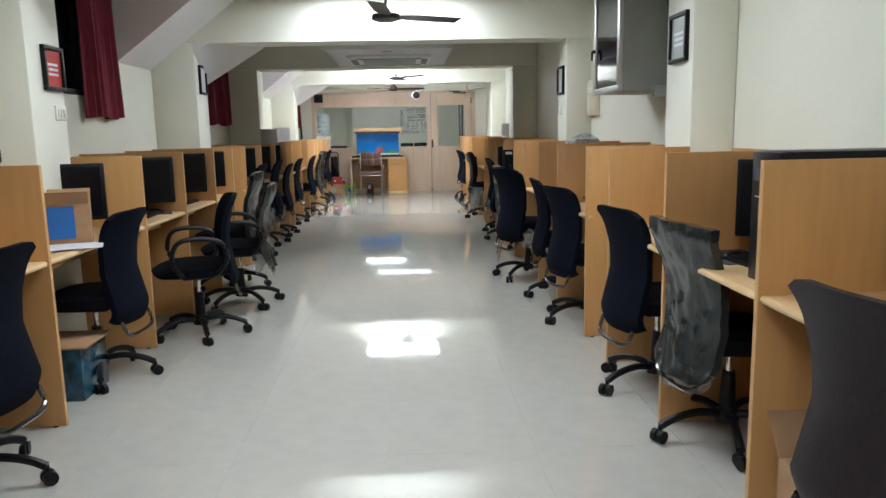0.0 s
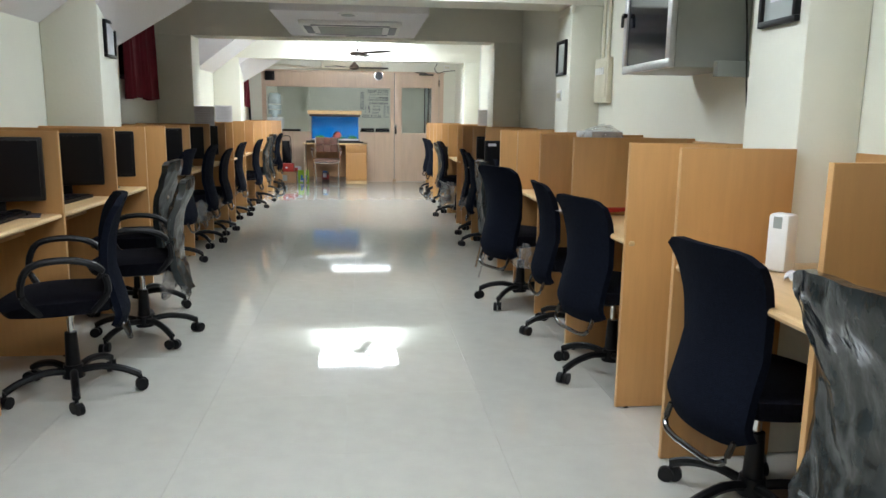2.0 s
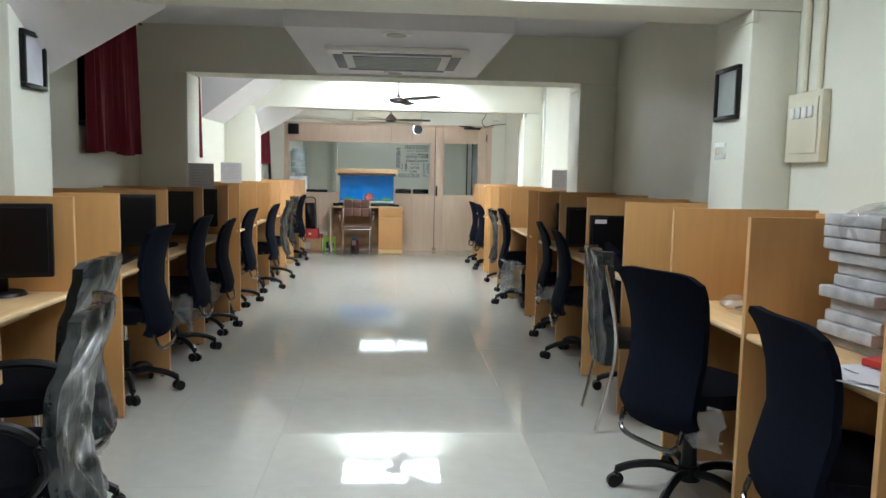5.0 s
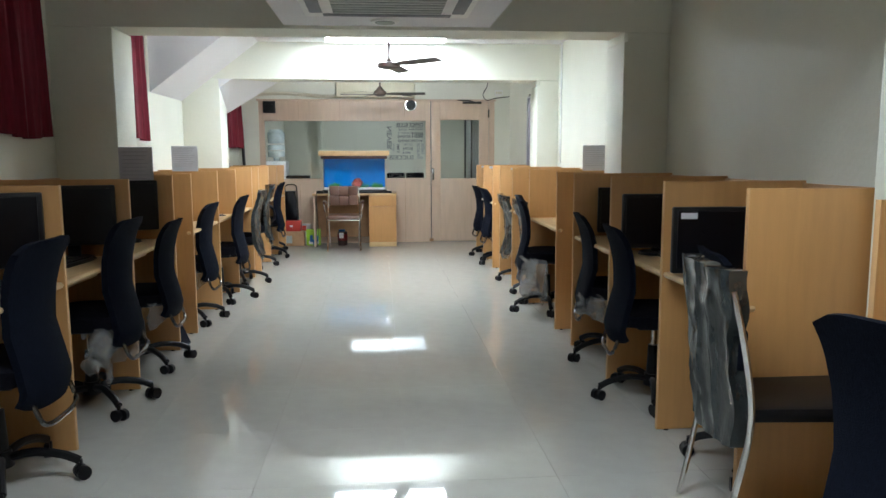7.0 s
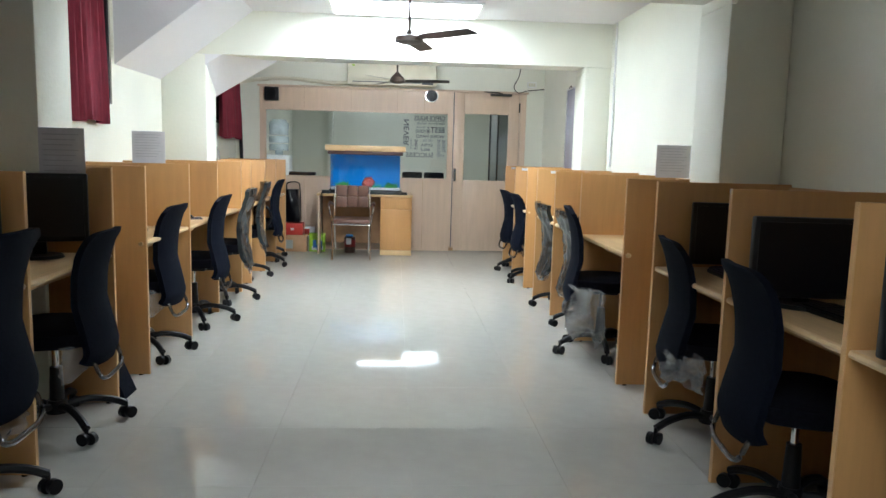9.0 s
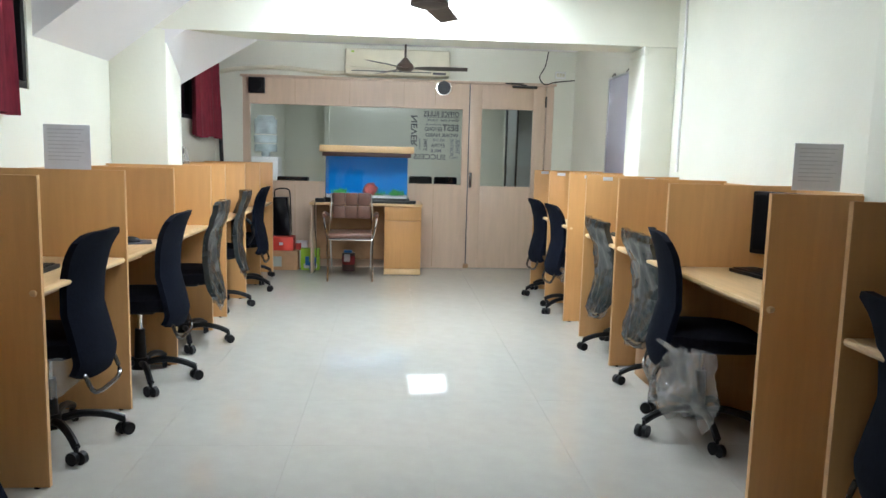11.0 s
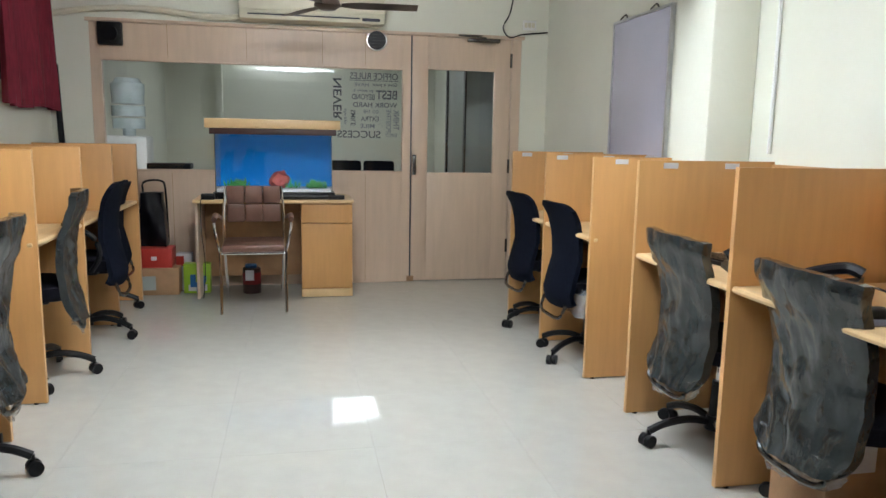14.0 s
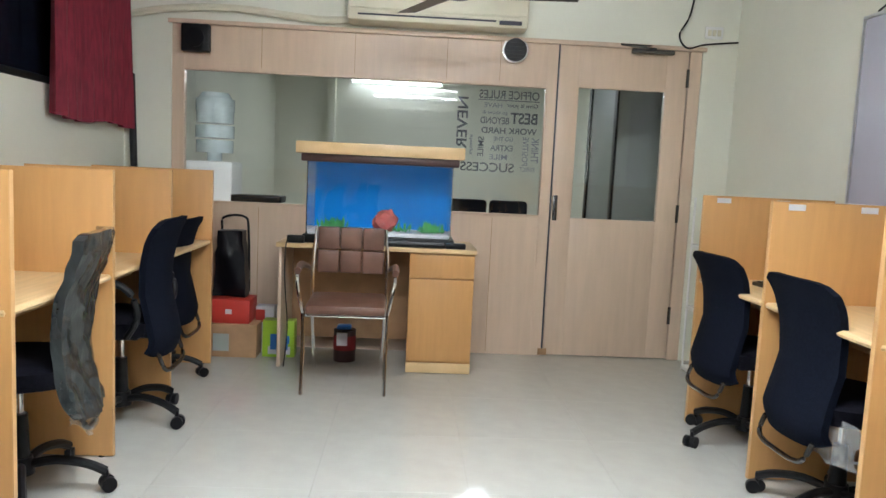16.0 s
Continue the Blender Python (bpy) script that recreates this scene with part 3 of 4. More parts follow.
def visitor_chair(m, label, seat_mat, back_mat, arms, wrap):
    e = thing("visitor_chair", m, label, "chair")
    for q in (-1, 1):
        bm = bmesh.new()
        tube(bm, curve_points([(0.27, q * 0.22, 0.012), (0.235, q * 0.22, 0.25), (0.215, q * 0.225, 0.44)], 4), 0.011)
        if arms:
            tube(bm, curve_points([(0.215, q * 0.225, 0.44), (0.22, q * 0.25, 0.56), (0.17, q * 0.262, 0.645), (0.0, q * 0.26, 0.655), (-0.16, q * 0.235, 0.62)], 5), 0.011)
        part("front_leg", bm, CHROME, e)
        bm = bmesh.new()
        tube(bm, curve_points([(-0.27, q * 0.20, 0.012), (-0.22, q * 0.21, 0.25), (-0.19, q * 0.215, 0.46), (-0.225, q * 0.215, 0.70), (-0.26, q * 0.20, 0.86)], 4), 0.011)
        part("rear_leg", bm, CHROME, e)
        if arms:
            bm = bmesh.new()
            tube(bm, curve_points([(0.19, q * 0.26, 0.662), (0.0, q * 0.262, 0.672), (-0.15, q * 0.24, 0.637)], 4), 0.019)
            part("arm_pad", bm, seat_mat, e)
    for x in (0.2, -0.19):
        bm = bmesh.new()
        tube(bm, [(x, -0.22, 0.425), (x, 0.22, 0.425)], 0.009)
        part("cross_rail", bm, CHROME, e)
    bm = bmesh.new()
    box(bm, -0.20, 0.25, -0.215, 0.215, 0.435, 0.49, 0.022)
    part("seat", bm, seat_mat, e)
    for i in range(3):
        for j in range(2):
            bm = bmesh.new()
            y0, z0 = -0.195 + 0.13 * i, 0.60 + 0.135 * j
            box(bm, -0.235 - 0.02 * j, -0.20 - 0.02 * j, y0 + 0.001, y0 + 0.129, z0 + 0.001, z0 + 0.134, 0.012)
            part("back_pad", bm, back_mat, e)
    if wrap:
        bm = bmesh.new()

        def sack(u, v):
            p = Vector((-0.255 - 0.05 * v + 0.03 * (2 * u - 1) ** 2 - 0.014 * max(0, 1 - 3 * abs(noise.noise(Vector((u * 6, v * 1.2, 5.5))))), (u - 0.5) * (0.36 + 0.06 * v), 0.34 + 0.585 * v))
            return p + Vector((0.016 * noise.noise(p * 11), 0.012 * noise.noise(p * 8), 0.01 * noise.noise(p * 9 + Vector((5, 0, 0)))))
        slab(bm, sack, 26, 20, 0.055)
        part("plastic_cover", bm, WRAP, e, "crumpled clear plastic bag over the back")
    return e


visitor_chair(pose(0.99, 7.17, 0, 0, 0, -5), "chrome visitor chair, black seat, plastic-wrapped back", PLASTIC, MESHBLACK, False, True)
visitor_chair(pose(-0.88, 15.0, 0, 0, 0, -88), "brown leatherette visitor chair with chrome frame and armrests", BROWN, BROWN, True, False)


# ---- computers ----
def monitor(m, label="black flat computer monitor on a round stand", w=0.42, h=0.28, sticker=False, low=0.075):
    e = thing("monitor", m, label, "monitor", "computer monitors")
    bm = bmesh.new()
    disc(bm, (-0.02, 0, 0.008), 0.105, 0.014, n=24, top=0.095)
    part("stand_base", bm, PLASTIC, e)
    block("stand_neck", PLASTIC, e, (-0.05, -0.02, -0.03, 0.03, 0.014, 0.16), 0.006)
    bm = bmesh.new()
    box(bm, -0.022, 0.014, -w / 2, w / 2, low, low + h, 0.008)
    box(bm, -0.055, -0.02, -w * 0.33, w * 0.33, low + 0.035, low + h - 0.025, 0.014)
    part("casing", bm, PLASTIC, e)
    block("screen", GLOSSBLACK, e, (0.012, 0.0165, -w / 2 + 0.018, w / 2 - 0.018, low + 0.023, low + h - 0.018), 0)
    if sticker:
        block("sticker", PAPER, e, (0.0165, 0.018, -w / 2 + 0.03, -w / 2 + 0.10, low + h - 0.05, low + h - 0.025), 0, "small white sticker")
    return e


def keyboard(m):
    e = thing("keyboard", m, "black computer keyboard on the desk", "keyboard", "keyboards")
    bm = bmesh.new()
    box(bm, -0.075, 0.075, -0.21, 0.21, 0, 0.018, 0.004)
    part("case", bm, PLASTIC, e)
    bm = bmesh.new()
    for r in range(5):
        for c in range(14):
            box(bm, -0.062 + 0.025 * r, -0.042 + 0.025 * r, -0.195 + 0.028 * c, -0.172 + 0.028 * c, 0.018, 0.024)
    tagged(part("keys", bm, GLOSSBLACK, e, smooth=False), kind="stuff")
    return e


def phone(m):
    e = thing("desk_phone", m, "black desk telephone with handset on its cradle", "telephone", "desk phones")
    bm = bmesh.new()
    prism(bm, ((-0.10, 0), (0.10, 0), (0.10, 0.02), (-0.10, 0.075)), -0.08, 0.08)
    part("body", bm, PLASTIC, e)
    bm = bmesh.new()
    tube(bm, curve_points([(-0.10, -0.055, 0.085), (-0.05, -0.055, 0.10), (0.04, -0.055, 0.075), (0.09, -0.055, 0.05)], 4), 0.02)
    part("handset", bm, GLOSSBLACK, e)
    return e


def cable(points, r=0.004, label="black computer cable lying loose on the desk", mat=None):
    bm = bmesh.new()
    tube(bm, curve_points(points, 6), r, 6)
    tagged(part("cable", bm, mat or PLASTIC), label, "cable")


mon = monitor(pose(-2.03, 4.12, 0.753, 0, 0, -76), h=0.31)
for y, turn, x in ((5.10, -74, -1.96), (5.96, -72, -1.97), (6.58, -74, -1.97), (7.94, -72, -1.97), (8.75, -74, -1.96), (9.52, -72, -1.97), (2.2, -60, -2.0), (10.72, -30, -2.15)):
    copy_thing(mon, pose(x, y, 0.753, 0, 0, turn))
big = monitor(pose(1.05, 7.84, 0.753, 0, 0, 266), "black monitor with white sticker low on the desk", 0.37, 0.285, True, 0.025)
plain = monitor(pose(1.11, 8.62, 0.753, 0, 0, 264), "black monitor turned along the desk", 0.40, 0.29, False, 0.035)
for x, y, turn in ((1.22, 9.42, 262),):
    copy_thing(plain, pose(x, y, 0.753, 0, 0, turn))
for x, y, turn in ((1.33, 2.80, 236), (1.36, 4.93, 246), (1.20, 11.98, 116), (1.25, 1.80, 200), (1.45, 10.86, 212), (1.36, 13.2, 150)):
    copy_thing(mon, pose(x, y, 0.753, 0, 0, turn))
key = keyboard(pose(1.14, 2.70, 0.753, 0, 0, 8))
for x, y, turn in ((-1.92, 5.00, 3), (-1.92, 5.80, -3), (-1.93, 7.80, 4), (-1.94, 8.52, -5), (-1.92, 11.3, 12), (1.16, 8.40, 4), (1.16, 9.2, -3), (1.16, 12.30, 10), (1.27, 10.70, 8), (1.18, 14.1, 5), (-1.94, 10.5, 3)):
    copy_thing(key, pose(x, y, 0.753, 0, 0, turn))
tel = phone(pose(1.09, 11.62, 0.753, 0, 0, 130))
for x, y, turn in ((1.20, 13.92, 150), (-2.05, 12.2, 30), (1.16, 12.1, 160)):
    copy_thing(tel, pose(x, y, 0.753, 0, 0, turn))


def mouse(m):
    e = thing("computer_mouse", m, "black optical mouse on a dark mouse pad", "mouse", "computer mice")
    bm = bmesh.new()
    bmesh.ops.create_uvsphere(bm, u_segments=12, v_segments=8, radius=1, matrix=Matrix.Translation((0, 0, 0.006)) @ Matrix.Diagonal((0.055, 0.03, 0.03, 1)))
    bmesh.ops.bisect_plane(bm, geom=bm.verts[:] + bm.edges[:] + bm.faces[:], plane_co=(0, 0, 0.004), plane_no=(0, 0, -1), clear_outer=True)
    part("shell", bm, PLASTIC, e)
    block("mouse_pad", INK, e, (-0.11, 0.11, -0.09, 0.09, 0, 0.004), 0.001)
    return e


mou = mouse(pose(1.06, 11.36, 0.753))
for x, y in ((1.10, 2.80), (-1.90, 5.12 + 0.02), (-1.9, 11.62)):
    copy_thing(mou, pose(x, y, 0.753, 0, 0, 20))
for q in range(6):
    y = (2.5, 5.0, 5.9, 8.6, 11.6, 12.3)[q]
    s = (1, -1, -1, -1, 1, 1)[q]
    x = 1.3 if s > 0 else -2.1
    cable([(x, y - 0.15, 0.758), (x - s * 0.08, y - 0.05, 0.80), (x - s * 0.03, y + 0.06, 0.758), (x - s * 0.12, y + 0.12, 0.76), (x - s * 0.02, y + 0.2, 0.758)])

# ---- wall cabinet, pictures, switch box ----
cab = thing("wall_cabinet", pose(0, 0, 0), "grey wall cabinet with aluminium framed dark glass door", "cabinet")
block("body", GREYPANEL, cab, (1.215, XR - 0.002, 4.70, 5.32, 1.50, 2.26), 0.006)
bm = bmesh.new()
for d in ((4.70, 5.32, 1.50, 1.54), (4.70, 5.32, 2.22, 2.26), (4.70, 4.745, 1.54, 2.22), (5.275, 5.32, 1.54, 2.22)):
    box(bm, 1.185, 1.214, *d, 0.003)
dr = part("door", bm, ALU, cab, "aluminium door frame")
block("pane", NIGHT, dr, (1.195, 1.207, 4.74, 5.28, 1.535, 2.225), 0, "dark reflective glass")
bm = bmesh.new()
tube(bm, [(1.186, 5.285, 1.80), (1.165, 5.285, 1.80)], 0.012)
tube(bm, [(1.165, 5.285, 1.80), (1.163, 5.285, 1.74)], 0.008)
part("key", bm, PLASTIC, dr)
block("bracket", GREYPANEL, cab, (1.40, XR - 0.003, 4.655, 4.698, 1.46, 1.53), 0.004)
cable([(1.5, 4.62, 2.45), (1.46, 4.63, 2.1), (1.50, 4.62, 1.75), (1.53, 4.63, 1.45), (1.55, 4.62, 1.20)], 0.004, "thin black cable hanging down the wall")


def picture(m, w, h, inner, label, lines=0):
    """Frame in the local y-z plane, facing +x."""
    e = thing("picture_frame", m, label, "picture frame", "framed notices")
    bm = bmesh.new()
    for d in ((-w / 2, w / 2, -h / 2, -h / 2 + 0.022), (-w / 2, w / 2, h / 2 - 0.022, h / 2), (-w / 2, -w / 2 + 0.022, -h / 2 + 0.022, h / 2 - 0.022), (w / 2 - 0.022, w / 2, -h / 2 + 0.022, h / 2 - 0.022)):
        box(bm, 0.001, 0.024, *d, 0.003)
    part("frame", bm, PLASTIC, e)
    block("print", inner, e, (0.002, 0.010, -w / 2 + 0.02, w / 2 - 0.02, -h / 2 + 0.02, h / 2 - 0.02), 0)
    for k in range(lines):
        bm = bmesh.new()
        z = h * (0.06 - 0.11 * k)
        box(bm, 0.010, 0.0115, -w * (0.26 - 0.03 * (k % 2)), w * 0.24, z, z + h * 0.055)
        part("line_of_print", bm, PAPER, e)


picture(pose(1.329, 4.04, 1.74, 0, 0, 180), 0.25, 0.26, GREYPANEL, "black framed notice with pale lettering on pilaster", 3)
picture(pose(1.329, 7.06, 1.72, 0, 0, 180), 0.25, 0.26, GREYPANEL, "black framed notice on pilaster")
picture(pose(-2.029, 7.06, 1.78), 0.22, 0.26, PAPER, "black framed pale print on pilaster")
picture(pose(-2.029, 4.12, 1.64), 0.22, 0.23, RED, "grey framed red notice with white lettering", 3)

sb = thing("switch_box", pose(0, 0, 0), "ivory electrical distribution box with conduit", "switch box")
block("casing", IVORY, sb, (1.525, XR - 0.002, 6.58, 6.865, 1.38, 1.70), 0.008)
block("cover", IVORY, sb, (1.517, 1.5245, 6.60, 6.845, 1.42, 1.67), 0.004)
for k in range(4):
    block("breaker", WHITEP, sb, (1.510, 1.5165, 6.63 + 0.05 * k, 6.665 + 0.05 * k, 1.58, 1.63), 0.002)
bm = bmesh.new()
tube(bm, [(1.555, 6.66, 1.70), (1.555, 6.66, 2.46)], 0.012)
tube(bm, [(1.555, 6.78, 1.70), (1.555, 6.78, 2.46)], 0.012)
part("conduit", bm, IVORY, sb)


def switch_plate(m, label="white wall switch plate"):
    e = thing("switch_plate", m, label, "switch", "switch plates")
    block("plate", WHITEP, e, (0, 0.010, -0.06, 0.06, -0.04, 0.04), 0.004)
    for k in range(3):
        block("rocker", IVORY, e, (0.010, 0.014, -0.045 + 0.032 * k, -0.02 + 0.032 * k, -0.02, 0.02), 0.002)


switch_plate(pose(-2.03, 4.17, 1.41))
switch_plate(pose(1.33, 7.12, 1.44, 0, 0, 180))
bm = bmesh.new()
tube(bm, [(1.556, 12.62, 1.2), (1.556, 12.62, 2.46)], 0.009)
tagged(part("conduit", bm, WHITEP), "white plastic conduit running up the wall", "conduit")

# ---- cassette unit in the drop ----
ac = thing("cassette_air_conditioner", pose(-0.32, 8.76, 2.11), "white ceiling cassette air conditioner", "air conditioner")
block("panel", WHITEP, ac, (-0.47, 0.47, -0.45, 0.45, -0.035, -0.001), 0.012)
bm = bmesh.new()
for k in range(9):
    y = -0.26 + 0.065 * k
    box(bm, -0.30, 0.30, y, y + 0.045, -0.043, -0.036, 0.002)
part("grille", bm, GREYPANEL, ac)
for d in ((-0.36, 0.36, -0.40, -0.34), (-0.36, 0.36, 0.34, 0.40), (-0.43, -0.36, -0.30, 0.30), (0.36, 0.43, -0.30, 0.30)):
    block("louvre", DECALPALE, ac, (*d, -0.041, -0.0355), 0.002)
for y in (7.86, 9.5):
    dl = thing("downlight", pose(-0.33, y, 2.11), "round unlit recessed downlight", "downlight", "downlights")
    bm = bmesh.new()
    disc(bm, (0, 0, -0.006), 0.085, 0.011, n=24, top=0.09)
    part("ring", bm, WHITEP, dl)
    bm = bmesh.new()
    disc(bm, (0, 0, -0.013), 0.06, 0.006, n=20)
    part("lens", bm, GREYPANEL, dl)

# ---- glazed partition, door and what hangs on it ----
P0, P1 = YE + 0.012, YE + 0.062
bm = bmesh.new()
for d in ((-2.12, -2.04, 0, 2.112), (0.31, 0.381, 0, 2.112), (1.26, 1.34, 0, 2.112), (-2.04, 0.31, 0, 0.96), (-2.04, 0.31, 1.80, 2.112), (0.381, 1.26, 2.10, 2.112)):
    box(bm, d[0], d[1], P0, P1, d[2], d[3], 0.002)
part_wall = tagged(part("partition_wall", bm, PALEWOOD, smooth=False), "pale laminate partition with a wide glazed window", "partition", kind="structure")
bm = bmesh.new()
for x in (-1.55, -0.95, -0.35, 0.0):
    box(bm, x - 0.0015, x + 0.0015, P0 - 0.0025, P0 - 0.0005, 1.83, 2.10)
    box(bm, x - 0.0015, x + 0.0015, P0 - 0.0025, P0 - 0.0005, 0.02, 0.93)
part("panel_joint", bm, CARD, part_wall)
bm = bmesh.new()
for d in ((-2.04, 0.31, 0.948, 0.962), (-2.04, 0.31, 1.798, 1.812), (-2.052, -2.04, 0.962, 1.798), (0.31, 0.322, 0.962, 1.798)):
    box(bm, d[0], d[1], P0 - 0.010, P0 - 0.0008, d[2], d[3], 0.002)
part("glazing_bead", bm, PALEWOOD, part_wall)
pane = block("pane", GLASS, part_wall, (-2.039, 0.309, P0 + 0.020, P0 + 0.026, 0.961, 1.799), 0, "clear cabin glass with reflections")
pane.visible_shadow = False
bm = bmesh.new()
box(bm, -2.14, 1.36, P0 - 0.03, P0 - 0.002, 2.085, 2.113, 0.004)
part("cornice", bm, PALEWOOD, part_wall)

door_e = tagged(new("door_1"), "closed pale laminate door with glass panel", "door", kind="structure")
bm = bmesh.new()
for d in ((0.396, 0.53, 0.008, 2.092), (1.11, 1.252, 0.008, 2.092), (0.53, 1.11, 0.008, 0.95), (0.53, 1.11, 1.815, 2.092)):
    box(bm, d[0], d[1], P0 + 0.003, P1 - 0.006, d[2], d[3], 0.002)
part("door_leaf", bm, PALEWOOD, door_e)
dp = block("pane", GLASS, door_e, (0.531, 1.109, P0 + 0.02, P0 + 0.026, 0.951, 1.814), 0)
dp.visible_shadow = False
block("door_handle", STEEL, door_e, (0.402, 0.432, P0 - 0.016, P0 + 0.002, 0.93, 1.10), 0.005, "tall dark steel handle plate")
# ink-dark strip gives the door gap its shade; the cabin behind is lit
block("gap_shade", INK, door_e, (0.383, 0.393, P0 + 0.004, P0 + 0.012, 0.004, 2.095), 0, "dark strip standing in for the shaded gap beside the door")
for z in (0.25, 0.95, 1.85):
    block("hinge", STEEL, door_e, (1.242, 1.262, P0 - 0.008, P0 + 0.002, z, z + 0.12), 0.003)
block("floor_hinge_cover", CARD, door_e, (0.36, 0.42, P0 - 0.006, P0 + 0.002, 0.005, 0.05), 0.002, "scuffed brown corner")
bm = bmesh.new()
box(bm, 0.86, 1.14, P0 - 0.045, P0 - 0.002, 2.05, 2.08, 0.006)
tube(bm, [(1.02, P0 - 0.03, 2.085), (0.78, P0 - 0.05, 2.10), (1.06, P0 - 0.015, 2.105)], 0.007)
part("door_closer", bm, STEEL, door_e)

spk = thing("loudspeaker", pose(-1.96, P0 - 0.002, 1.995), "small square black wall loudspeaker", "loudspeaker")
block("case", PLASTIC, spk, (-0.088, 0.088, -0.06, 0, -0.085, 0.085), 0.008)
bm = bmesh.new()
disc(bm, (0, -0.062, 0), 0.06, 0.01, "y", 24)
part("cone", bm, GLOSSBLACK, spk)
vent = thing("exhaust_fan", pose(0.09, P0 - 0.002, 2.03), "round black and chrome wall vent", "vent")
bm = bmesh.new()
disc(bm, (0, -0.014, 0), 0.085, 0.026, "y", 32)
part("ring", bm, CHROME, vent, "chrome outer ring")
bm = bmesh.new()
disc(bm, (0, -0.032, 0), 0.074, 0.012, "y", 32)
part("face", bm, GLOSSBLACK, vent)
bm = bmesh.new()
for k in range(5):
    w = math.sqrt(max(0.0, 0.062 ** 2 - (0.024 * (k - 2)) ** 2))
    box(bm, -w, w, -0.044, -0.0385, 0.024 * (k - 2) - 0.004, 0.024 * (k - 2) + 0.004)
part("grille", bm, PLASTIC, vent)

sac = thing("split_air_conditioner", pose(-0.425, YE - 0.001, 2.13), "cream split air conditioner above the partition", "air conditioner")
bm = bmesh.new()
box(bm, -0.565, 0.565, -0.20, 0, 0, 0.275, 0.02)
part("casing", bm, IVORY, sac)
block("front_panel", IVORY, sac, (-0.555, 0.555, -0.212, -0.2005, 0.075, 0.262), 0.005)
block("air_outlet", INK, sac, (-0.50, 0.36, -0.206, -0.2005, 0.032, 0.042), 0.001)
block("louvre", IVORY, sac, (-0.50, 0.50, -0.214, -0.2005, 0.046, 0.066), 0.003)
block("display", INK, sac, (0.38, 0.52, -0.216, -0.2005, 0.018, 0.040), 0.001)
block("badge", GREEN, sac, (-0.50, -0.47, -0.214, -0.2125, 0.225, 0.245), 0)
bm = bmesh.new()
tube(bm, curve_points([(-0.98, YE - 0.04, 2.16), (-1.2, YE - 0.03, 2.15), (-1.7, YE - 0.03, 2.19), (-2.1, YE - 0.03, 2.17), (-2.38, YE - 0.03, 2.12)], 6), 0.024)
tagged(part("drain_pipe", bm, IVORY), "ivory wrapped air conditioner pipe along the wall", "pipe")
cable([(1.25, YE - 0.02, 2.46), (1.22, YE - 0.02, 2.30), (1.16, YE - 0.03, 2.18), (1.22, YE - 0.03, 2.10), (1.34, YE - 0.02, 2.13), (1.56, YE - 0.02, 2.155)], 0.006, "loose black cable loop above the door")
switch_plate(pose(1.40, YE, 2.21, 0, 0, -90), "white junction box above the door")


# lettering on the inside of the glass, read from the far side
def lettering(text, x, z, height, width, mat, turn=0, bold=0.012):
    data = bpy.data.curves.new("lettering", "FONT")
    data.body, data.size, data.offset = text, 1.0, bold
    data.align_x, data.align_y = "CENTER", "CENTER"
    tmp = new("lettering", data)
    bpy.context.view_layer.update()
    me = bpy.data.meshes.new_from_object(tmp.evaluated_get(bpy.context.evaluated_depsgraph_get()))
    bpy.data.objects.remove(tmp)
    co = [v.co.copy() for v in me.vertices]
    lo = Vector((min(c.x for c in co), min(c.y for c in co)))
    hi = Vector((max(c.x for c in co), max(c.y for c in co)))
    ca, sa = math.cos(radians(turn)), math.sin(radians(turn))
    for v in me.vertices:
        u = (v.co.x - (lo.x + hi.x) / 2) / (hi.x - lo.x) * width
        w = (v.co.y - (lo.y + hi.y) / 2) / (hi.y - lo.y) * height
        v.co = (x - (u * ca - w * sa), P0 + 0.0285, z + u * sa + w * ca)
    me.materials.clear()
    me.materials.append(mat)
    ob = new("lettering", me)
    ob.parent = part_wall


for row in (("OFFICE RULES", 0.075, 1.745, 0.055, 0.40, DECAL), ("Give it your", 0.165, 1.675, 0.035, 0.21, DECAL), ("HAVE", -0.03, 1.675, 0.03, 0.12, DECALPALE),
            ("BEST", 0.18, 1.595, 0.075, 0.18, DECAL, 0, 0.02), ("go above &", -0.015, 1.625, 0.03, 0.17, DECALPALE), ("BEYOND", -0.015, 1.575, 0.045, 0.19, DECAL),
            ("WORK HARD", 0.085, 1.51, 0.04, 0.37, DECAL, 0, 0.015), ("NEVER", -0.23, 1.55, 0.07, 0.34, DECAL, -90, 0.015), ("SMILE", -0.10, 1.40, 0.04, 0.13, DECAL, -90),
            ("always", -0.165, 1.41, 0.03, 0.13, DECALPALE, -90), ("GO THE", 0.05, 1.455, 0.028, 0.13, DECALPALE), ("EXTRA", 0.04, 1.395, 0.038, 0.15, DECAL),
            ("MILE", 0.02, 1.335, 0.035, 0.12, DECALPALE), ("THINK", 0.265, 1.39, 0.05, 0.17, DECALPALE, 90), ("POSITIVE", 0.20, 1.38, 0.04, 0.19, DECALPALE, 90),
            ("SUCCESS", -0.05, 1.265, 0.06, 0.36, DECAL, 0, 0.01), ("EXPECT", 0.22, 1.26, 0.03, 0.10, DECALPALE)):
    lettering(*row)
block("rule", DECAL, part_wall, (-0.13, 0.28, P0 + 0.0275, P0 + 0.029, 1.706, 1.711), 0)

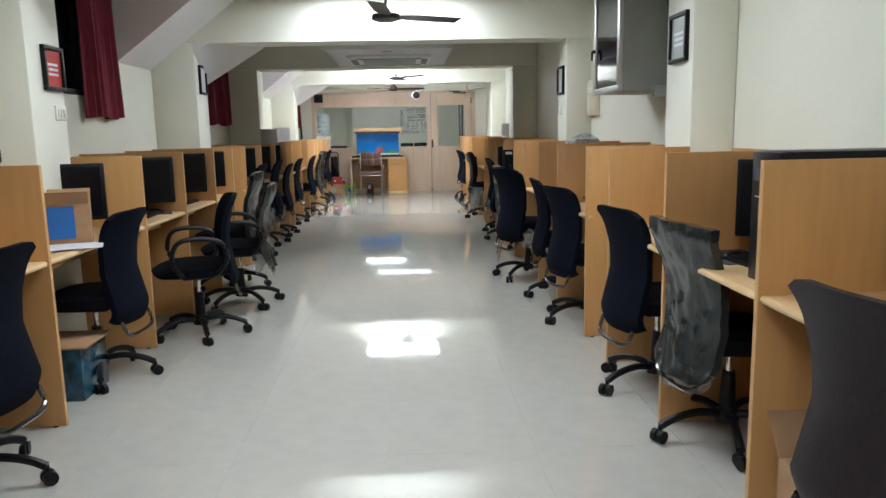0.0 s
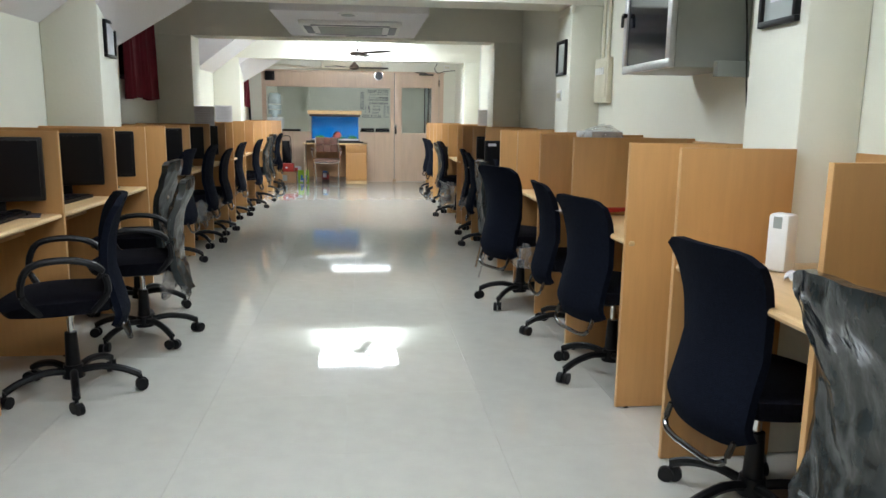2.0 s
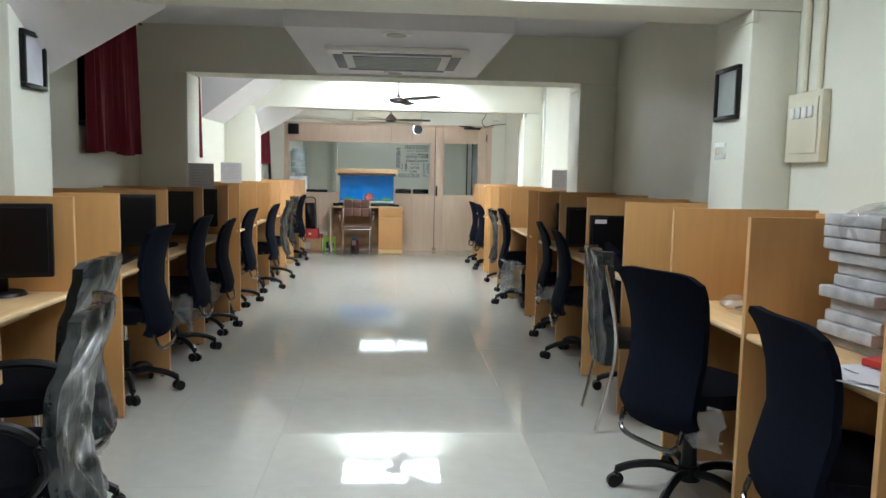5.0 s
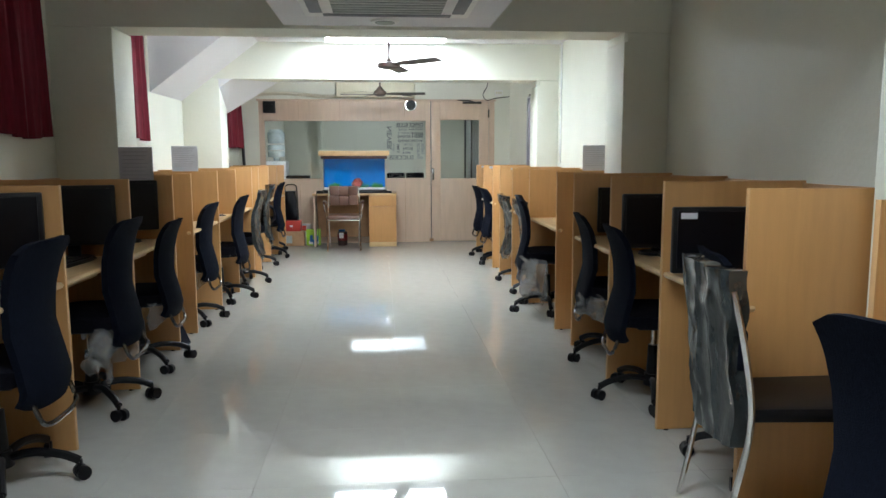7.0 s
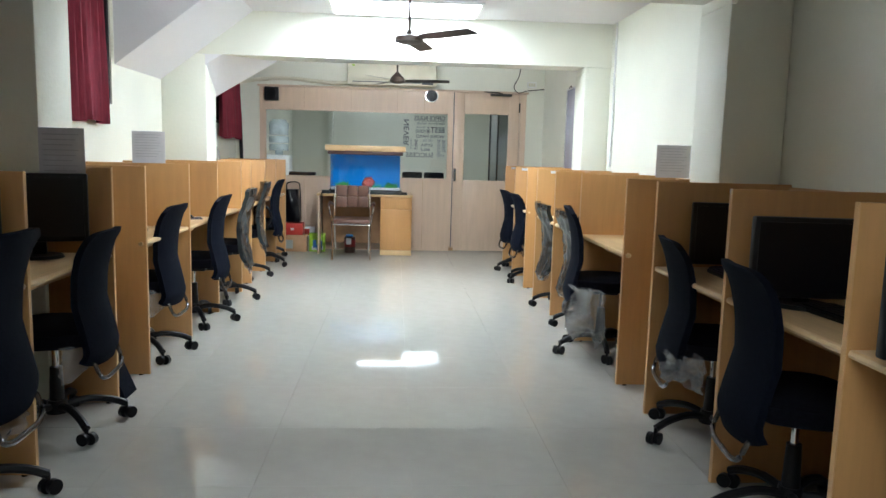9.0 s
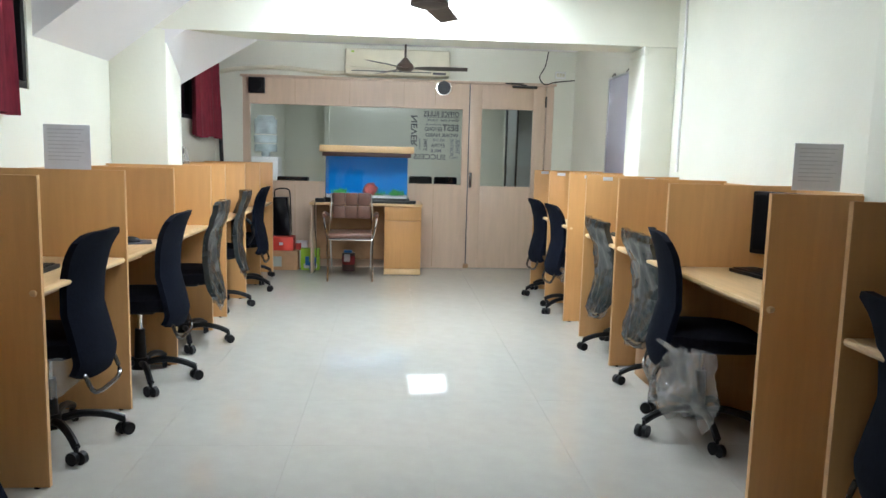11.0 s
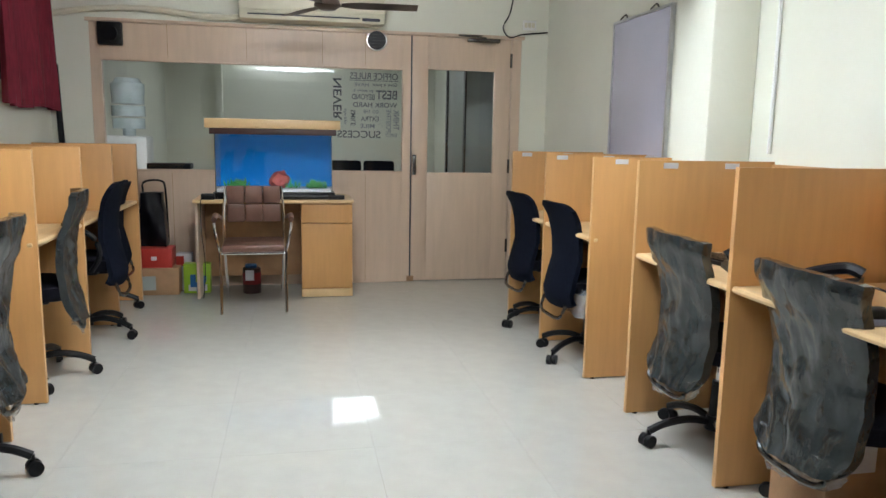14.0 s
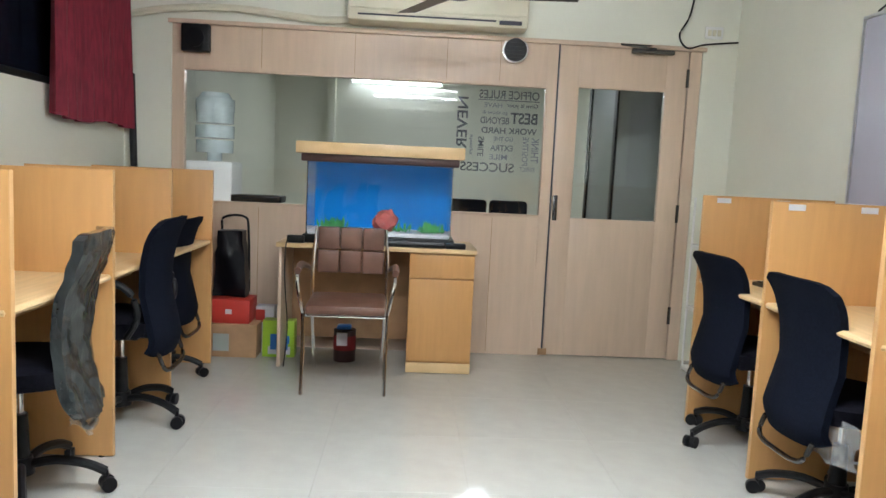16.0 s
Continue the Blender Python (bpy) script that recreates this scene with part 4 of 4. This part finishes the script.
# ---- inside the cabin ----
wd = thing("water_dispenser", pose(-1.92, 16.10, 0), "white water dispenser with upturned bottle", "water dispenser")
block("cabinet", WHITEP, wd, (-0.16, 0.16, -0.15, 0.15, 0, 1.22), 0.02)
bm = bmesh.new()
disc(bm, (0, 0, 1.25), 0.05, 0.06)
for z, r in ((1.32, 0.125), (1.42, 0.13), (1.52, 0.125), (1.60, 0.13)):
    disc(bm, (0, 0, z), r, 0.085, n=24)
disc(bm, (0, 0, 1.66), 0.12, 0.05, n=24, top=0.09)
part("bottle", bm, BOTTLE, wd)
bm = bmesh.new()
slab(bm, lambda u, v: (0.012 * math.sin(22 * u), u * 0.5, v * 0.75), 24, 4, 0.004)
tagged(part("curtain", bm, CURTAIN), "maroon curtain inside the cabin", "curtain").location = (XL + 0.02, 16.1, 1.68)
rk = thing("shelf_tray", pose(-1.6, 16.05, 0), "black tray on a stand behind the glass", "tray")
block("tray", PLASTIC, rk, (-0.17, 0.17, -0.1, 0.1, 0.955, 1.0), 0.005)
block("stand", PALEWOOD, rk, (-0.15, 0.15, -0.09, 0.09, 0, 0.954), 0.005)
for x in (-0.13, 0.17):
    ch = thing("cabin_chair", pose(x, 16.3, 0), "black padded chair behind the glass", "chair", "cabin chairs")
    block("backrest", SEATBLACK, ch, (-0.14, 0.14, -0.03, 0.03, 0.55, 1.03), 0.025)
    block("seat", SEATBLACK, ch, (-0.2, 0.2, 0.0, 0.42, 0.42, 0.48), 0.02)
    for sx in (-1, 1):
        for sy in (0.03, 0.38):
            bm = bmesh.new()
            tube(bm, [(sx * 0.17, sy, 0.0), (sx * 0.17, sy, 0.43)], 0.012)
            part("leg", bm, CHROME, ch)
structure("pillar_cabin", (-1.70, -1.61, YC - 0.15, YC - 0.001, 0, CZ), WALL, "plain plaster rib on the cabin wall")
cd = thing("cupboard", pose(1.35, 17.6, 0), "tall dark framed glass cupboard in the cabin", "cupboard")
block("carcass", GREYPANEL, cd, (-0.18, 0.215, -0.5, 0.5, 0, 2.1), 0.006)
block("frame", PLASTIC, cd, (-0.20, -0.181, -0.5, -0.42, 0.02, 2.08), 0.004)
block("frame", PLASTIC, cd, (-0.20, -0.181, 0.42, 0.5, 0.02, 2.08), 0.004)

# ---- aquarium and its table ----
tb = thing("side_table", pose(0, 0, 0), "beech laminate table with a drawer cabinet", "table")
block("top", EDGE, tb, (-1.33, -0.14, 15.24, 15.775, 0.735, 0.762), 0.004)
block("side_panel", PALEWOOD, tb, (-1.32, -1.30, 15.28, 15.77, 0.003, 0.7345), 0.002)
block("back_panel", CARD, tb, (-1.2995, -0.5405, 15.70, 15.715, 0.10, 0.7345), 0.002)
body = block("cabinet_body", WOOD, tb, (-0.54, -0.15, 15.265, 15.77, 0.003, 0.7345), 0.002)
block("drawer", WOOD, tb, (-0.537, -0.153, 15.247, 15.264, 0.585, 0.725), 0.003)
block("cabinet_door", WOOD, tb, (-0.537, -0.153, 15.247, 15.264, 0.075, 0.578), 0.003)
block("plinth", EDGE, tb, (-0.54, -0.15, 15.250, 15.264, 0.004, 0.065), 0.002)

aq = thing("aquarium", pose(0, 0, 0.762), "glass aquarium with blue backdrop and beech hood", "aquarium")
block("base", PLASTIC, aq, (-1.19, -0.28, 15.30, 15.72, 0.0, 0.05), 0.006)
# backdrop glows by itself in place of tank lighting
block("backdrop", GLOWBLUE, aq, (-1.165, -0.305, 15.675, 15.685, 0.066, 0.50), 0)
for d in ((-1.17, -0.30, 15.315, 15.321), (-1.17, -0.30, 15.688, 15.694), (-1.17, -1.164, 15.3215, 15.6875), (-0.306, -0.30, 15.3215, 15.6875)):
    block("glass_side", GLASS, aq, (*d, 0.052, 0.50), 0, "clear glass side of the tank").visible_shadow = False
block("gravel", PAPER, aq, (-1.160, -0.31, 15.325, 15.67, 0.052, 0.075), 0.004, "pale gravel bed")
block("hood_trim", HOODDARK, aq, (-1.20, -0.27, 15.27, 15.72, 0.485, 0.53), 0.004, "dark brown hood rim")
block("hood", EDGE, aq, (-1.23, -0.24, 15.25, 15.73, 0.53, 0.60), 0.006, "beech hood lid")
for cx, n in ((-1.02, 60), (-0.42, 70), (-0.62, 20)):
    bm = bmesh.new()
    for k in range(n):
        a, r = random.uniform(0, 6.28), random.uniform(0, 0.085)
        p = Vector((cx + r * math.cos(a), 15.43 + 0.6 * r * math.sin(a), 0.075))
        q = p + Vector((random.uniform(-0.03, 0.03), random.uniform(-0.02, 0.02), random.uniform(0.02, 0.085)))
        w = Vector((0.008, 0.003, 0))
        f = [bm.verts.new(v) for v in (p - w * 0.4, (p + q) / 2 - w, q, (p + q) / 2 + w)]
        bm.faces.new(f)
    part("water_plant", bm, PLANT, aq, "green plastic plant")
bm = bmesh.new()
bmesh.ops.create_icosphere(bm, subdivisions=3, radius=1, matrix=Matrix.Translation((-0.70, 15.45, 0.135)) @ Matrix.Diagonal((0.075, 0.05, 0.07, 1)))
for v in bm.verts:
    v.co += 0.03 * noise.noise(v.co * 28) * (v.co - Vector((-0.70, 15.45, 0.13))).normalized()
part("ornament", bm, CORAL, aq, "reddish coral ornament")
pump = thing("air_pump", pose(-0.50, 15.275, 0.762), "black air pump tube before the tank", "air pump")
bm = bmesh.new()
tube(bm, [(-0.26, -0.01, 0.022), (0.16, -0.005, 0.022)], 0.02)
part("tube", bm, PLASTIC, pump)
block("motor", PLASTIC, pump, (0.17, 0.29, -0.025, 0.015, 0, 0.035), 0.008)
adp = thing("power_adapter", pose(-1.22, 15.27, 0.762), "small black power adapter with hanging cable", "adapter")
block("case", PLASTIC, adp, (-0.05, 0.05, -0.025, 0.02, 0, 0.045), 0.008)
bm = bmesh.new()
tube(bm, curve_points([(-0.04, -0.02, 0.02), (-0.05, -0.045, -0.02), (-0.05, -0.05, -0.22), (-0.03, -0.045, -0.5), (-0.05, -0.03, -0.745)], 5), 0.004, 6)
part("lead", bm, PLASTIC, adp)


# ---- boxes and bags on the floor ----
def carton(m, dims, mat, label, name="carton", flaps=False, tag=None):
    e = thing(name, m, label, "box")
    w, d, h = dims
    block("body", mat, e, (-w / 2, w / 2, -d / 2, d / 2, 0.001, h), 0.003)
    if flaps:
        for q in (-1, 1):
            bm = bmesh.new()
            box(bm, -w / 2, w / 2, 0, d * 0.48, 0, 0.004)
            bmesh.ops.transform(bm, matrix=Matrix.Translation((0, q * d / 2, h)) @ Matrix.Rotation(q * radians(55), 4, "X") @ Matrix.Rotation(radians(0 if q > 0 else 180), 4, "Z"), verts=bm.verts)
            part("flap", bm, mat, e)
    if tag:
        x0, x1, z0, z1, tm = tag
        block("label", tm, e, (x0, x1, -d / 2 - 0.002, -d / 2 + 0.0005, z0, z1), 0)
    return e


carton(pose(-1.63, 15.60, 0), (0.30, 0.26, 0.21), CARD, "brown cardboard carton with grey print", tag=(-0.12, -0.02, 0.04, 0.15, GREYPANEL))
carton(pose(-1.66, 15.60, 0.211), (0.26, 0.22, 0.15), RED, "red cardboard box on a carton", tag=(-0.02, 0.02, 0.06, 0.09, PAPER))
g = carton(pose(-1.35, 15.56, 0), (0.20, 0.10, 0.235), GREEN, "lime green box with blue and white print", tag=(-0.065, 0.075, 0.02, 0.07, PAPER))
bm = bmesh.new()
for d in ((-0.05, -0.01, 0.09, 0.15), (-0.05, 0.06, 0.05, 0.09), (-0.005, 0.035, 0.005, 0.05), (0.03, 0.07, 0.09, 0.14)):
    box(bm, d[0], d[1], -0.0535, -0.0505, d[2], d[3])
part("print", bm, BLUE, g)
carton(pose(-1.46, 15.68, 0), (0.12, 0.1, 0.30), PAPER, "small white and red product box", tag=(-0.06, 0.0, 0.2, 0.28, RED))
sbag = thing("trolley_bag", pose(-1.68, 15.66, 0.362), "black shopping bag with a tube handle", "bag")
bm = bmesh.new()
slab(bm, lambda u, v: (-0.08 + 0.02 * math.sin(5 * u + 4 * v), (0.5 - u) * (0.22 - 0.07 * v), 0.005 + 0.42 * v), 14, 12, 0.11)
bmesh.ops.rotate(bm, verts=bm.verts, cent=(0, 0, 0), matrix=Matrix.Rotation(radians(90), 3, "Z"))
for v in bm.verts:
    v.co += 0.012 * noise.noise(v.co * 16) * Vector((1, 1, 0))
part("cloth", bm, GLOSSBLACK, sbag)
bm = bmesh.new()
tube(bm, curve_points([(-0.09, 0.04, 0.02), (-0.08, 0.04, 0.4), (-0.07, 0.04, 0.50), (0.06, 0.04, 0.51), (0.09, 0.04, 0.42), (0.10, 0.04, 0.02)], 5), 0.008)
part("handle", bm, PLASTIC, sbag)
jar = thing("jar", pose(-0.93, 15.50, 0), "dark jar with white and red label", "jar")
bm = bmesh.new()
disc(bm, (0, 0, 0.10), 0.07, 0.198, n=24)
part("body", bm, HOODDARK, jar)
bm = bmesh.new()
disc(bm, (0, 0, 0.12), 0.0715, 0.09, n=24)
part("label", bm, MAROONDARK, jar)
block("white_label", PAPER, jar, (-0.045, 0.02, -0.074, -0.062, 0.11, 0.19), 0)
bru = thing("blue_cloth", pose(-0.93, 15.5, 0.2), "small blue scrubbing pad on the jar", "pad")
block("pad", BLUE, bru, (-0.05, 0.04, -0.03, 0.03, 0.0, 0.03), 0.01)

# under and on the desks
c1 = carton(pose(1.12, 1.96, 0), (0.34, 0.30, 0.26), CARD, "open brown cardboard carton under the desk", flaps=True, tag=(-0.16, -0.02, 0.05, 0.17, PAPER))
carton(pose(1.16, 11.56, 0), (0.30, 0.26, 0.42), CARD, "brown cardboard carton under the desk", tag=(-0.12, 0.02, 0.24, 0.33, PAPER))
b2 = carton(pose(-1.90, 3.70, 0), (0.26, 0.30, 0.27), TEAL, "box in dark blue wrap under the desk")
carton(pose(-1.88, 3.68, 0.271), (0.30, 0.32, 0.012), CARD, "flat cardboard sheet lying on a box")
b3 = carton(pose(-1.87, 3.80, 0.753, 0, 0, 20), (0.20, 0.16, 0.20), CARD, "open carton with blue print on the desk", flaps=True, tag=(-0.09, 0.03, 0.03, 0.19, BLUE))
carton(pose(-2.1, 2.9, PANEL + 0.002), (0.50, 0.30, 0.012), PAPER, "white board sheet laid over the dividers")
tagged(block("laptop", PLASTIC, None, (-2.38, -1.80, 3.0, 3.12, PANEL + 0.016, PANEL + 0.075), 0.01), "black box lying on the divider tops", "device")


def paper_sheet(x, y, z, w, d, turn, mat=PAPER):
    bm = bmesh.new()
    slab(bm, lambda u, v: (0, (u - 0.5) * w, (v - 0.5) * d + 0.002 * math.sin(5 * u)), 4, 4, 0.0012)
    bmesh.ops.rotate(bm, verts=bm.verts, cent=(0, 0, 0), matrix=Matrix.Rotation(radians(90), 3, "Y"))
    ob = tagged(part("paper_sheet", bm, mat), "loose sheet of paper on the desk", "paper", "loose papers")
    ob.matrix_basis = pose(x, y, z, 0, 0, turn)


paper_sheet(-1.80, 3.60, 0.762, 0.22, 0.31, 20)
for k, (x, y, t) in enumerate(((1.04, 5.32, 15), (1.06, 5.34, -10), (1.02, 5.28, 20), (1.10, 5.36, 5), (1.05, 5.30, 40))):
    paper_sheet(x, y, 0.756 + 0.003 * k, 0.21, 0.30, t)
rf = thing("file_folder", pose(1.16, 5.32, 0.772, 0, 0, 20), "red plastic file folder on papers", "file")
block("cover", RED, rf, (-0.12, 0.12, -0.15, 0.15, 0, 0.022), 0.004)
stack = thing("paper_stack", pose(1.21, 5.66, 0.753, 0, 0, 4), "tall stack of bundled papers in plastic", "paper stack")
for k in range(11):
    bm = bmesh.new()
    o = random.uniform(-0.02, 0.02)
    box(bm, -0.095 + o, 0.095 + o, -0.13 - o, 0.13 - o, 0.040 * k, 0.040 * k + 0.038, 0.006)
    part("ream", bm, REAM, stack)
bm = bmesh.new()
bmesh.ops.create_icosphere(bm, subdivisions=4, radius=1, matrix=Matrix.Translation((0, 0, 0.40)) @ Matrix.Diagonal((0.12, 0.15, 0.075, 1)))
for v in bm.verts:
    v.co += 0.05 * noise.noise(v.co * 9) * Vector((1, 1, 0.4)) + 0.02 * noise.noise(v.co * 24) * Vector((1, 1, 1))
part("plastic_sheet", bm, FILM, stack)

frs = thing("air_freshener", pose(1.22, 3.72, 0.753, 0, 0, 30), "white automatic air freshener dispenser", "air freshener")
bm = bmesh.new()
box(bm, -0.035, 0.035, -0.038, 0.038, 0, 0.20, 0.014)
part("case", bm, WHITEP, frs)
block("window", GREYPANEL, frs, (-0.0365, -0.0345, -0.015, 0.015, 0.15, 0.19), 0)
tissue = thing("tissue", pose(1.20, 3.55, 0.754), "crumpled white tissue lying on the desk", "tissue")
bm = bmesh.new()
bmesh.ops.create_icosphere(bm, subdivisions=3, radius=1, matrix=Matrix.Translation((0, 0, 0.014)) @ Matrix.Diagonal((0.05, 0.06, 0.014, 1)))
for v in bm.verts:
    v.co += Vector((0.02, 0.02, 0.016)) * noise.noise(v.co * 40)
    v.co.z = max(v.co.z, 0.001)
part("paper", bm, PAPER, tissue)
pen = thing("pen", pose(1.09, 3.74, 0.760, 0, 90, 60), "thin dark pen on the desk", "pen")
bm = bmesh.new()
disc(bm, (0, 0, 0), 0.005, 0.14, n=10)
part("barrel", bm, PLASTIC, pen)
cableb = [(1.2, 6.2, 0.758), (1.12, 6.25, 0.79), (1.22, 6.35, 0.80), (1.1, 6.4, 0.758)]
cable(cableb, 0.004)
pw = thing("plastic_bag", pose(1.14, 6.36, 0.753), "crumpled clear plastic bag on the desk", "plastic bag")
bm = bmesh.new()
bmesh.ops.create_icosphere(bm, subdivisions=3, radius=1, matrix=Matrix.Translation((0, 0, 0.035)) @ Matrix.Diagonal((0.12, 0.1, 0.035, 1)))
for v in bm.verts:
    v.co += Vector((0.02, 0.02, 0.012)) * noise.noise(v.co * 22)
    v.co.z = max(v.co.z, 0.001)
part("film", bm, FILM, pw)


def hanging_bag(x, y, z0, z1, r, label):
    e = thing("plastic_bag", pose(x, y, 0), label, "plastic bag", "plastic bags")
    bm = bmesh.new()
    for off, sway in ((0.0, 1.3), (0.05, 6.1)):
        def sheet(u, v):
            c = 2 * u - 1
            p = Vector((c * 2.6, v * 2.2, sway))
            wide = r * 1.2 * (0.75 + 0.3 * math.sin(math.pi * (0.15 + 0.75 * v)))
            low = z0 + 0.35 * (z1 - z0) * (0.5 + noise.noise(Vector((c * 2.7, sway, 0)))) * (1 - v)
            fold = 0.07 * noise.noise(p) + 0.035 * (0.4 - abs(noise.noise(p * 2.7))) + 0.012 * noise.noise(p * 6)
            return (off - r * 0.35 * math.cos(c * 1.4) + fold, c * wide + 0.03 * noise.noise(p * 1.7), low + v * (z1 - low) + 0.03 * noise.noise(p * 2.1))
        slab(bm, sheet, 26, 20, 0.002)
    part("film", bm, FILM, e)
    bm = bmesh.new()
    tube(bm, curve_points([(-r * 0.3, -r * 0.8, z1 - 0.01), (-r * 0.45, -r * 0.3, z1 + 0.012), (-r * 0.35, r * 0.3, z1), (-r * 0.25, r * 0.8, z1 + 0.015)], 5), 0.012, 8)
    part("bunched_edge", bm, FILM, e, "bunched upper edge of the film")


hanging_bag(0.84, 10.66, 0.10, 0.46, 0.20, "large torn clear plastic bag hanging from a chair")
hanging_bag(-1.74, 8.50, 0.20, 0.44, 0.16, "clear plastic bag hanging under a chair seat")
hanging_bag(0.86, 9.15, 0.30, 0.42, 0.06, "small clear plastic bag hanging from a chair")
hanging_bag(-2.2, 13.5, PANEL - 0.35, PANEL + 0.14, 0.12, "clear plastic bag piled behind the divider")

bt = thing("bottle", pose(1.26, 11.30, 0.753), "small clear plastic bottle on the desk", "bottle")
bm = bmesh.new()
disc(bm, (0, 0, 0.07), 0.032, 0.14, n=16)
disc(bm, (0, 0, 0.155), 0.03, 0.03, n=16, top=0.014)
part("body", bm, BOTTLE, bt)
blk = thing("black_bag", pose(-1.80, 9.86, 0), "black bag standing in the gap between desks", "bag")
bm = bmesh.new()
prism(bm, ((-0.10, 0.001), (0.10, 0.001), (-0.04, 0.34), (-0.10, 0.36)), -0.08, 0.08)
part("cloth", bm, MESHBLACK, blk)


def notice(x0, x1, y, z0, z1, label="white printed notice fixed above the divider"):
    e = thing("notice", pose((x0 + x1) / 2, y, z0), label, "notice", "paper notices")
    w, h = x1 - x0, z1 - z0
    bm = bmesh.new()
    slab(bm, lambda u, v: (-0.0015 + 0.003 * math.sin(3 * u), (u - 0.5) * w, v * h), 6, 4, 0.0015)
    bmesh.ops.rotate(bm, verts=bm.verts, cent=(0, 0, 0), matrix=Matrix.Rotation(radians(90), 3, "Z"))
    sheet = part("sheet", bm, PAPER, e)
    bm = bmesh.new()
    for k in range(9):
        z = h * (0.9 - 0.085 * k)
        box(bm, -w * 0.4, w * (0.38 - 0.2 * ((k * 7) % 3) / 3), -0.0062, -0.0050, z - 0.004, z)
    part("print", bm, FAINT, sheet)


notice(-2.03, -1.82, 9.69, 1.06, 1.345)
notice(-2.07, -1.86, 11.03, 1.165, 1.37)
notice(1.20, 1.41, 10.46, 1.165, 1.36)

wb = thing("whiteboard", pose(0, 0, 0), "pale lavender whiteboard with aluminium frame", "whiteboard")
block("board", BOARD, wb, (1.548, XR - 0.001, 13.60, 14.36, 1.16, 2.02), 0.002)
bm = bmesh.new()
for d in ((13.585, 14.375, 2.02, 2.036), (13.585, 14.375, 1.144, 1.16), (13.585, 13.60, 1.16, 2.02), (14.36, 14.375, 1.16, 2.02)):
    box(bm, 1.540, XR - 0.0015, *d, 0.002)
part("frame", bm, ALU, wb)
for y in (13.75, 14.17):
    bm = bmesh.new()
    tube(bm, curve_points([(1.545, y, 2.036), (1.545, y + 0.03, 2.06), (1.545, y + 0.10, 2.04)], 4), 0.005)
    part("clip", bm, STEEL, wb)
stick = thing("rolled_screen", pose(-2.36, 15.765, 0), "black rolled screen leaning in the corner", "rolled screen")
bm = bmesh.new()
tube(bm, [(0.06, -0.03, 0.003), (0.0, -0.012, 1.75)], 0.022, 10)
part("roll", bm, PLASTIC, stick)
sbx = thing("storage_tray", pose(1.40, 15.46, 0), "white plastic rack beside the door", "rack")
for z in (0.0, 0.4, 0.8):
    block("tier", WHITEP, sbx, (-0.12, 0.10, -0.12, 0.12, z + 0.002, z + 0.03), 0.006)
for sx in (-0.115, 0.095):
    for sy in (-0.115, 0.115):
        bm = bmesh.new()
        tube(bm, [(sx, sy, 0.001), (sx, sy, 1.13)], 0.008)
        part("post", bm, WHITEP, sbx)

# small paper tags on the divider tops
for x, y in ((1.0, 14.50), (1.3, 14.50), (1.0, 13.81), (1.3, 13.81), (1.05, 13.09), (1.05, 12.59), (1.35, 12.59)):
    bm = bmesh.new()
    box(bm, x - 0.035, x + 0.035, y - 0.0125, y - 0.0105, PANEL - 0.035, PANEL - 0.010)
    tagged(part("name_tag", bm, PAPER), "small white paper tag on the divider", "tag", "divider tags")
pc = thing("computer_tower", pose(0.97, 2.225, 0.753), "black desktop computer tower standing on the desk", "computer")
block("case", PLASTIC, pc, (0.012, 0.45, 0, 0.185, 0.012, 0.435), 0.006)
block("front_bezel", GLOSSBLACK, pc, (0, 0.0115, 0.002, 0.183, 0.012, 0.433), 0.004, "glossy black front bezel")
block("drive_tray", INK, pc, (-0.003, -0.0005, 0.02, 0.165, 0.34, 0.38), 0.001)
block("front_strip", ALU, pc, (-0.003, -0.0005, 0.03, 0.155, 0.285, 0.291), 0.001, "thin silver trim strip")
bm = bmesh.new()
disc(bm, (-0.002, 0.092, 0.245), 0.012, 0.005, "x", 14)
part("power_button", bm, ALU, pc)
for fx in (0.05, 0.40):
    for fy in (0.03, 0.155):
        bm = bmesh.new()
        disc(bm, (fx, fy, 0.0065), 0.015, 0.011, n=10)
        part("foot", bm, PLASTIC, pc)

# ---- floor tiles ----
floor_ob = bpy.data.objects["floor"]
STEP = 0.60
bm = bmesh.new()
box(bm, 0.0004, STEP - 0.0004, 0.0004, STEP - 0.0004, -0.0045, 0)
tile_mesh = mesh_of("tile", bm, TILE, False)
x = -2.68
while x < XR:
    y = YB
    while y < YC:
        t = new("tile", tile_mesh)
        t.parent = floor_ob
        t.location = (x, y, 0)
        y += STEP
    x += STEP
